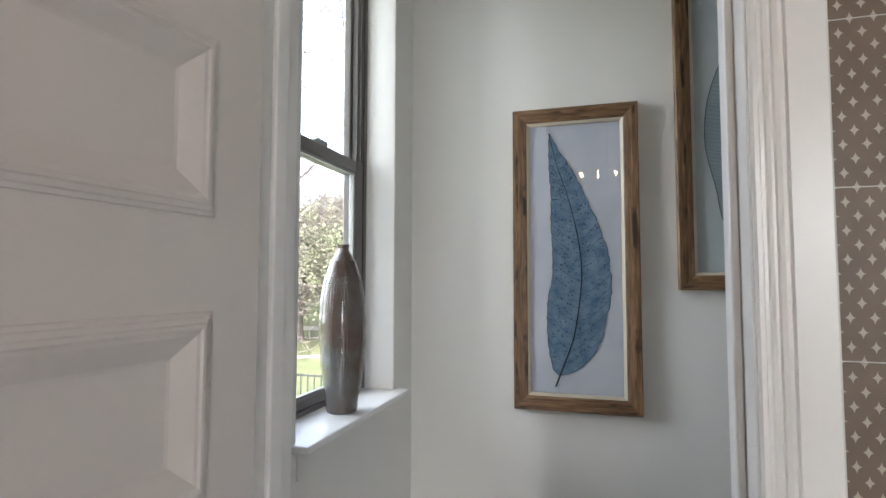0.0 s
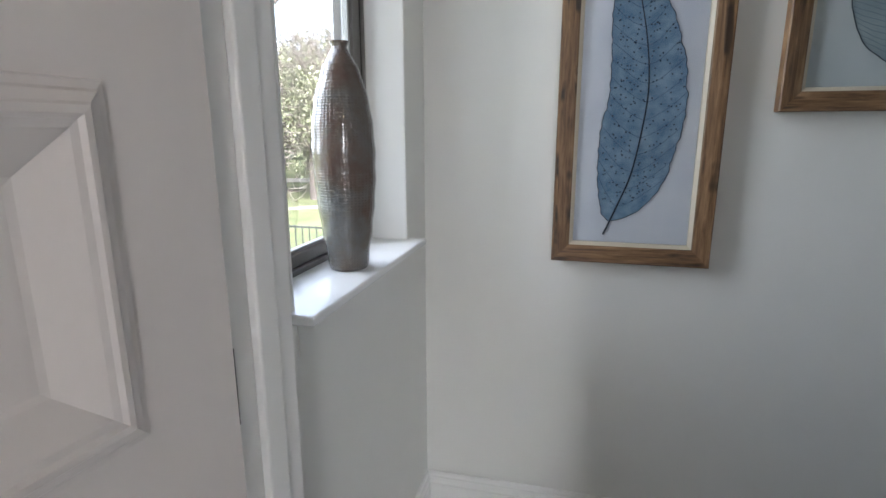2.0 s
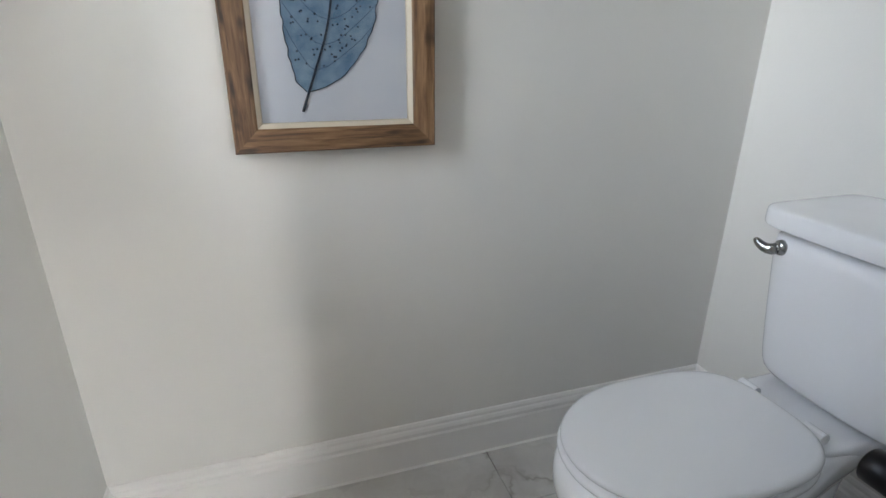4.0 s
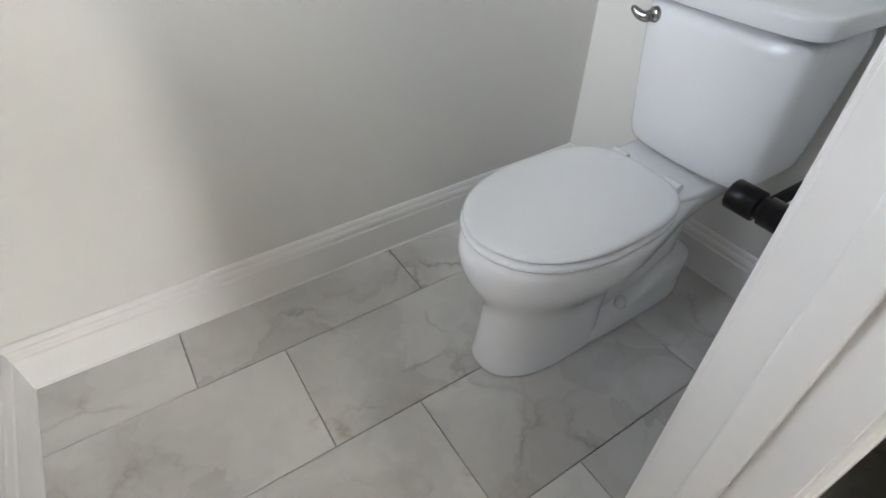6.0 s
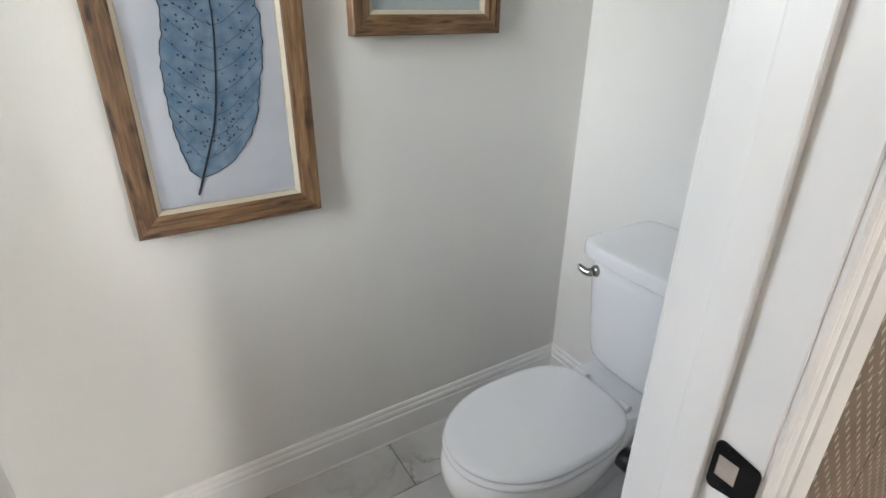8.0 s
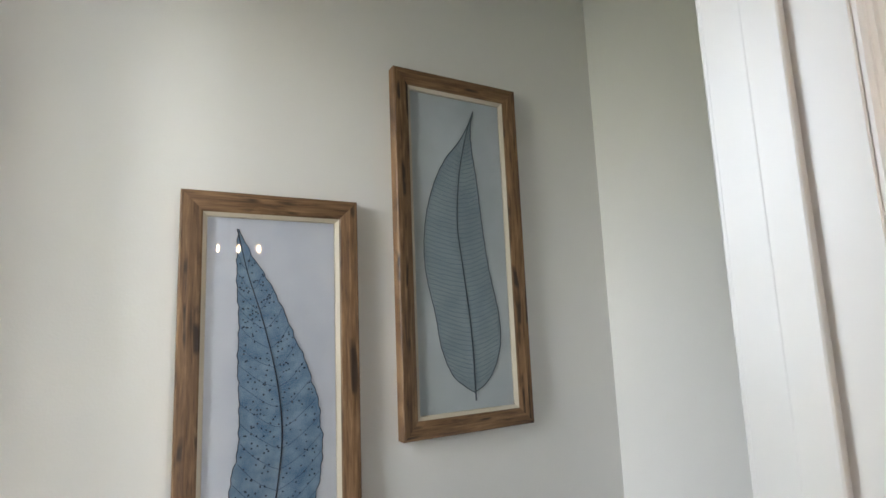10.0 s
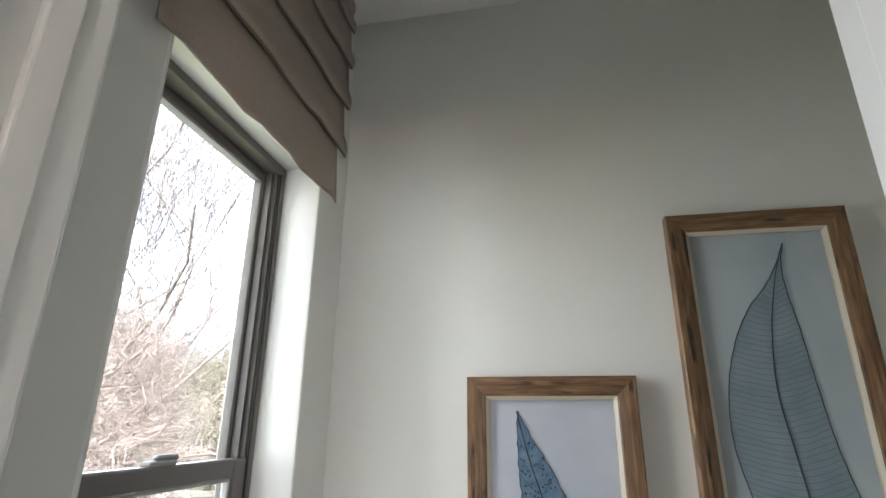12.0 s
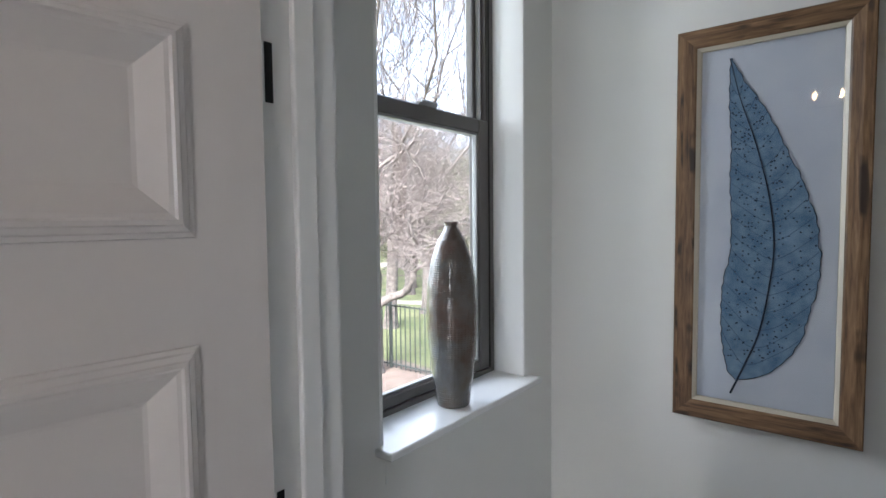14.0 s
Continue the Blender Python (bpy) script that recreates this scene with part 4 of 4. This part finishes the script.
# vanity light whose bulbs show in the picture glass
vl = thing("chandelier", "dark metal chandelier with four lit warm candle bulbs", "chandelier", (0.7375, -2.3, 2.1))
part("ring", tube(bmesh.new(), [(-0.22, 0, -0.06), (0.22, 0, -0.06)], [0.008, 0.008], 8), M_black, vl)
part("stem", tube(bmesh.new(), [(0, 0, -0.06), (0, 0, CEIL - 2.1)], [0.007, 0.007], 8), M_black, vl)
for i in range(4):
    x = -0.1875 + 0.125 * i
    part("candle", tube(bmesh.new(), [(x, 0, -0.06), (x, 0, -0.02)], [0.008, 0.008], 8), M_black, vl)
    part("bulb", tube(bmesh.new(), [(x, 0, -0.02), (x, 0, 0.0), (x, 0, 0.02), (x, 0, 0.035)], [0.006, 0.012, 0.010, 0.002], 10), M_bulb, vl, "lit warm candle bulb")

# ---- outdoors ----
GZ = -1.37
bm = bmesh.new()
n = 60
gv = []
for i in range(n + 1):
    row = []
    for j in range(n + 1):
        u, v_ = (i / n) * 2 - 1, (j / n) * 2 - 1
        x, y = 900 * u * abs(u) ** 1.6, 900 * v_ * abs(v_) ** 1.6
        row.append(bm.verts.new((x, y, GZ)))
    gv.append(row)
for i in range(n):
    for j in range(n):
        bm.faces.new((gv[i][j], gv[i + 1][j], gv[i + 1][j + 1], gv[i][j + 1]))
setting("ground", bm, M_grass, "lawn of patchy dry and green grass")


def ribbon(name, pts, width, material, label):
    bm = bmesh.new()
    prev = None
    rr = random.Random(len(pts))
    for i, p in enumerate(pts):
        a, b = Vector(pts[max(i - 1, 0)]), Vector(pts[min(i + 1, len(pts) - 1)])
        d = (b - a).normalized()
        nrm = Vector((-d.y, d.x))
        wd = width * rr.uniform(0.8, 1.2)
        q = [bm.verts.new((p[0] + nrm.x * wd / 2, p[1] + nrm.y * wd / 2, GZ + 0.012)), bm.verts.new((p[0] - nrm.x * wd / 2, p[1] - nrm.y * wd / 2, GZ + 0.012))]
        if prev:
            bm.faces.new((prev[0], prev[1], q[1], q[0]))
        prev = q
    return setting(name, bm, material, label)


def curve2(pts, n=6):
    return smooth_curve(pts, n)


ribbon("path", curve2([(-16, 9.5), (-12, 11), (-9.9, 12.2), (-9.4, 14.0), (-7.5, 15.5), (-4, 17)]), 0.7, M_path, "pale gravel path winding over the lawn")
ribbon("road", curve2([(-40, 16), (-24, 21), (-14, 24), (-4, 27), (10, 30)]), 2.6, M_path, "pale park road behind the trees")
ribbon("path", curve2([(-30, 14), (-20, 16.5), (-13, 19), (-6, 21)]), 0.6, M_dirt, "worn earth track over the lawn")

# mulch bed round the big tree
bm = bmesh.new()
cx0, cy0 = -5.75, 4.95
rr = random.Random(5)
rim = [(cx0 + (1.5 + 0.35 * rr.random()) * math.cos(a * 0.2618), cy0 + (0.95 + 0.3 * rr.random()) * math.sin(a * 0.2618), GZ + 0.01) for a in range(24)]
top = [(cx0 + (x - cx0) * 0.5, cy0 + (y - cy0) * 0.5, GZ + 0.05) for x, y, z in rim]
loft(bm, [rim, top])
setting("mulch_bed", bm, M_dirt, "brown leaf litter and mulch round a trunk")

# fence of thin metal pickets
fence = thing("fence", "thin dark metal picket fence along the lawn", "fence", (-6.0, 5.45, GZ))
FH = 1.24
for z in (0.12, FH - 0.03):
    part("rail", B(-9.2, 8.6, -0.012, 0.012, z - 0.015, z + 0.015), M_fence, fence)
pk = B(-0.008, 0.008, -0.008, 0.008, 0.02, FH)
pick = part("picket", pk, M_fence, fence)
pick.location.x = -9.1
for i in range(1, 152):
    o = pick.copy()
    scene.collection.objects.link(o)
    o.location.x = -9.1 + 0.116 * i
post = part("post", B(-0.028, 0.028, -0.028, 0.028, 0.0, FH + 0.04, 0.004), M_fence, fence)
post.location.x = 1.88 - 1.83 * 5
for i in range(1, 9):
    o = post.copy()
    scene.collection.objects.link(o)
    o.location.x = 1.88 - 1.83 * 5 + 1.83 * i


class Geo:
    def __init__(self):
        self.v, self.f = [], []

    def tube(self, pts, rad, n):
        base = len(self.v)
        for i, p in enumerate(pts):
            d = (pts[min(i + 1, len(pts) - 1)] - pts[max(i - 1, 0)]).normalized()
            u = d.cross(Vector((0.3, 0.1, 1)))
            if u.length < 0.05:
                u = d.cross(Vector((1, 0, 0)))
            u.normalize()
            q = d.cross(u)
            for k in range(n):
                a = 2 * math.pi * k / n
                self.v.append(p + (u * math.cos(a) + q * math.sin(a)) * rad[i])
        for i in range(len(pts) - 1):
            for k in range(n):
                a, b = base + i * n + k, base + i * n + (k + 1) % n
                self.f.append((a, b, b + n, a + n))

    def leaf(self, p, s, rng):
        a = Vector((rng.gauss(0, 1), rng.gauss(0, 1), rng.gauss(0, 1))).normalized()
        b = a.cross(Vector((rng.gauss(0, 1), rng.gauss(0, 1), rng.gauss(0, 1)))).normalized()
        base = len(self.v)
        self.v += [p - a * s, p + b * s * 0.5, p + a * s, p - b * s * 0.5]
        self.f.append((base, base + 1, base + 2, base + 3))

    def part(self, name, material, parent, label="", smooth=True):
        me = bpy.data.meshes.new(name)
        me.from_pydata([tuple(q) for q in self.v], [], self.f)
        me.materials.append(material)
        for p in me.polygons:
            p.use_smooth = smooth
        ob = new(name, me)
        ob.parent = parent
        if label:
            ob["label"] = label
        return ob


RMIN = 0.0045
JIT = 1.0
KIDS = (6, 7, 7, 6)


def grow(rng, wood, twig, p, d, length, r, level, top, spread, up):
    n = 6 if level < 2 else 4
    r = max(r, RMIN)
    pts, rad = [p.copy()], [r]
    q, dd = p.copy(), d.normalized()
    jit = JIT * (0.2, 0.26, 0.24, 0.24, 0.24)[level]
    for i in range(n):
        dd = (dd + Vector((rng.gauss(0, jit), rng.gauss(0, jit), rng.gauss(0, 0.10) + up))).normalized()
        q = q + dd * (length / n)
        pts.append(q.copy())
        rad.append(r * (1 - 0.62 * (i + 1) / n))
    (wood if level < 2 else twig).tube(pts, rad, (10, 7, 5, 3, 3)[level])
    if level == top:
        return
    kids = KIDS[level]
    for k in range(kids):
        s = (0.35 if level else 0.55) + (0.62 if level else 0.43) * (k + rng.random()) / kids
        i = min(int(s * n), n - 1)
        o = pts[i].lerp(pts[i + 1], s * n - i if s * n - i <= 1 else 1)
        side = Vector((rng.gauss(0, 1), rng.gauss(0, 1), rng.gauss(0, 0.5))).normalized()
        nd_ = (dd * (1 - spread) + side * spread + Vector((0, 0, up * 2))).normalized()
        grow(rng, wood, twig, o, nd_, length * rng.uniform(0.5, 0.78), rad[i] * rng.uniform(0.32, 0.5), level + 1, top, spread, up)


def bare_tree(label, loc, h, r, seed, lean=(0, 0), spread=0.6, low=1.0, turn=0.0):
    rng = random.Random(seed)
    t = thing("tree", label, "tree", (loc[0], loc[1], GZ), "bare trees of the park")
    t.rotation_euler.z = turn
    wood, twig = Geo(), Geo()
    flare = [Vector((lean[0] * s, lean[1] * s, low * s)) for s in (-0.03, 0.06, 0.2, 0.6, 1.0)]
    wood.tube(flare, [r * 1.45, r * 1.2, r, r * 0.92, r * 0.95], 14)
    top_ = flare[-1]
    for k in range(6):
        a = turn + 2 * math.pi * k / 6 + rng.uniform(-0.5, 0.5)
        el = (0.8, 2.4, 1.2, 3.2, 1.6, 1.0)[k]
        d = Vector((math.cos(a), math.sin(a), el))
        grow(rng, wood, twig, top_ - Vector((0, 0, 0.1 * r)), d, h * rng.uniform(0.42, 0.58), r * rng.uniform(0.26, 0.44), 1, 4, spread, 0.07)
    wood.part("trunk", M_bark, t, "grey furrowed trunk and limbs")
    tw = twig.part("crown", M_twig, t, "fine leafless pinkish-grey twigs")
    tw["kind"] = "stuff"
    return t




def gnarled_tree(label, loc, seed):
    """A trunk that goes on upright, one crooked limb low on its side, and a low tangle of fine twigs."""
    rng = random.Random(seed)
    t = thing("tree", label, "tree", (loc[0], loc[1], GZ), "bare trees of the park")
    wood, twig = Geo(), Geo()
    lead = [Vector(p) for p in ((0, 0, -0.05), (0, 0, 0.1), (0.0, 0.0, 0.4), (0.02, 0.01, 0.9), (-0.02, 0, 1.35), (0.04, 0.05, 1.75), (-0.03, 0.02, 2.15), (0.06, 0.08, 2.6), (0.0, 0.05, 3.1), (0.1, 0.15, 3.8))]
    wood.tube(lead, [0.25, 0.20, 0.17, 0.155, 0.16, 0.125, 0.11, 0.085, 0.06, 0.03], 14)
    dx, dy = 0.84, 0.54
    limb = [Vector((dx * a, dy * a, z)) for a, z in ((0.05, 1.20), (0.16, 1.32), (0.34, 1.42), (0.52, 1.46), (0.66, 1.56), (0.74, 1.74), (0.70, 1.92), (0.76, 2.15), (0.86, 2.40), (0.80, 2.75), (0.95, 3.2))]
    wood.tube(limb, [0.10, 0.085, 0.075, 0.07, 0.068, 0.07, 0.062, 0.055, 0.045, 0.035, 0.02], 10)
    for path, k0, num in ((lead, 5, 12), (limb, 5, 10)):
        for k in range(num):
            i = rng.randrange(k0, len(path) - 1)
            o = path[i].lerp(path[i + 1], rng.random())
            a = rng.uniform(0, 2 * math.pi)
            d = Vector((math.cos(a), math.sin(a), rng.uniform(-0.15, 0.9)))
            grow(rng, wood, twig, o, d, rng.uniform(0.9, 1.7), rng.uniform(0.018, 0.040), 1, 4, 0.62, 0.02)
    wood.part("trunk", M_bark, t, "grey furrowed trunk and crooked limbs")
    twig.part("crown", M_blossom, t, "fine leafless pinkish-grey twigs")["kind"] = "stuff"
    return t


JIT, KIDS = 1.7, (6, 6, 6, 5)
big = gnarled_tree("bare gnarled tree with a pale grey trunk beside the fence", (-5.98, 5.02), 11)
JIT, KIDS, RMIN = 1.0, (6, 6, 6, 5), 0.007
tr2 = bare_tree("bare spreading park tree with grey trunk", (-13.5, 14.5), 9.0, 0.22, 23, (0.1, 0.1), 0.66, 1.6)
tr3 = bare_tree("bare spreading park tree with several low limbs", (-9.3, 19.5), 10.0, 0.24, 37, (-0.1, 0.0), 0.70, 1.3)
JIT, KIDS, RMIN = 0.8, (6, 7, 6, 5), 0.0085
tall = bare_tree("tall upright bare park tree", (-8.6, 8.2), 12.5, 0.16, 71, (0.1, 0.05), 0.42, 2.4)
for src, x, y, s, a in ((tr2, -9.2, 10.4, 0.85, 1.0), (tall, -12.5, 9.8, 1.0, 2.2), (tall, -12.2, 13.0, 1.05, 4.0), (tall, -10.5, 6.9, 0.9, 5.1), (tr3, -17.5, 14.0, 1.0, 2.0), (tr2, -6.5, 21.0, 1.05, 3.3), (tr3, -12.0, 24.0, 1.1, 4.1), (tr2, -20, 21, 1.15, 0.4),
                        (tr3, -24, 26, 1.2, 5.2), (tr2, -15.5, 28, 1.2, 2.4), (tr3, -2.0, 24.0, 1.1, 0.9), (tr2, -28, 19, 1.1, 1.7), (tr3, -7.5, 31, 1.2, 3.0), (tr2, -33, 30, 1.3, 4.4), (tr3, -21, 34, 1.3, 1.2)):
    c = copy_thing(src, pose(x, y, GZ, 0, 0, math.degrees(a)) @ Matrix.Scale(s, 4))
    c.scale = (s, s, s)


def evergreen(label, loc, h, w_, seed, n=9000):
    rng = random.Random(seed)
    t = thing("evergreen_tree", label, "tree", (loc[0], loc[1], GZ), "evergreen oaks of the park")
    g, wd = Geo(), Geo()
    wd.tube([Vector((0, 0, -0.05)), Vector((0.05, 0.05, h * 0.25)), Vector((0.2, 0, h * 0.5))], [0.2, 0.15, 0.08], 8)
    lumps = [(Vector((rng.gauss(0, w_ * 0.33), rng.gauss(0, w_ * 0.33), h * rng.uniform(0.3, 0.92))), rng.uniform(0.10, 0.22) * w_) for _ in range(34)]
    for c_, r_ in lumps:
        wd.tube([Vector((0.1, 0, h * 0.32)), c_.lerp(Vector((0, 0, h * 0.4)), 0.5), c_], [0.05, 0.035, 0.012], 4)
        for _ in range(n // 34):
            v_ = Vector((rng.gauss(0, 1), rng.gauss(0, 1), rng.gauss(0, 0.8))).normalized() * r_ * rng.random() ** 0.35
            g.leaf(c_ + v_, rng.uniform(0.045, 0.09), rng)
    wd.part("trunk", M_bark, t)
    cr = g.part("crown", M_green, t, "olive-green small leaves in loose clumps", False)
    cr["kind"] = "stuff"
    return t


ev = evergreen("olive-green evergreen oak standing beyond the lawn", (-11.5, 25.5), 5.5, 6.0, 3)
for x, y, s, a in ((-9.4, 17.0, 1.0, 1.7), (-8.0, 18.5, 1.1, 3.6), (-12.0, 19.0, 1.0, 2.6), (-16.5, 24.5, 0.9, 1.0), (-6.0, 27.0, 1.1, 2.0), (-21.5, 29, 1.2, 3.0), (-27, 24, 1.1, 4.0), (-14, 33, 1.5, 5.0), (-3.0, 32, 1.5, 0.3), (-33, 36, 1.8, 2.2), (-9, 38, 1.6, 1.5)):
    c = copy_thing(ev, pose(x, y, GZ, 0, 0, math.degrees(a)) @ Matrix.Scale(s, 4))
    c.scale = (s, s, s)

# far woods closing the view
rng = random.Random(9)
g = Geo()
for i in range(26000):
    a = radians(rng.uniform(-88, 8))
    d_ = rng.uniform(44, 60)
    hh_ = 7.0 + 2.5 * math.sin(a * 9) + 1.5 * math.sin(a * 23)
    g.leaf(Vector((math.sin(a) * d_, math.cos(a) * d_, GZ + hh_ * rng.random() ** 0.8)), rng.uniform(0.25, 0.5), rng)
woods = g.part("far_woods", M_green, None, "", False)
woods.parent = None
tagged(woods, "distant olive-green and brown woodland edge", "woodland", "", "stuff")

# ---- tiles ----
fl = bpy.data.objects["floor"]
TL, TW, J = 0.606, 0.303, 0.0011
Y0 = -0.2125
cache = {}


def tile_mesh(wx, wy, th, material, key, bev=0.0012):
    k = (key, round(wx, 4), round(wy, 4))
    if k not in cache:
        me = bpy.data.meshes.new(key)
        bm = box(bmesh.new(), 0, wx, 0, wy, -th, 0, bev)
        bm.to_mesh(me)
        bm.free()
        me.materials.append(material)
        cache[k] = me
    return cache[k]


def lay(x0, x1, y0, y1):
    x0, x1, y0, y1 = max(x0, BX0 + 0.002), min(x1, BX1 - 0.002), max(y0, BY + 0.002), min(y1, -0.001)
    if x1 - x0 < 0.02 or y1 - y0 < 0.02:
        return
    ob = new("floor_tile", tile_mesh(x1 - x0 - 2 * J, y1 - y0 - 2 * J, 0.0085, M_marble, "floor_tile"))
    ob.location = (x0 + J, y0 + J, 0)
    ob.parent = fl


for r in range(24):
    ya_, yb_ = Y0 - TW * r, Y0 - TW * (r - 1)
    ox = 0.330 + 0.2075 * r
    k0 = math.floor((BX0 - ox) / TL)
    for k in range(k0, k0 + 9):
        xa, xb = ox + k * TL, ox + (k + 1) * TL
        if ya_ > YS - 0.2:
            xa, xb = max(xa, 0.0), min(xb, XE)
        lay(xa, xb, ya_, yb_)

# patterned wall tiles
tw_ = bpy.data.objects["wall_south"]
SZ = 0.1955
meT = bpy.data.meshes.new("wall_tile")
bm = box(bmesh.new(), 0.0008, SZ - 0.0008, -0.009, 0, 0.0008, SZ - 0.0008, 0.0006)
bm.to_mesh(meT)
bm.free()
meT.materials.append(M_star)
zt0 = 1.42 - SZ * 5
setting("tile_bed", B(0.898, BX1, YF - 0.0088, YF, 0.437, CEIL), M_grout, "grout behind the patterned wall tiles")
for j in range(13):
    z = zt0 + j * SZ
    if z + SZ > CEIL:
        break
    for i in range(10):
        ob = new("wall_tile", meT)
        ob.location = (0.899 + i * SZ, YF - 0.0005, z)
        ob.parent = tw_
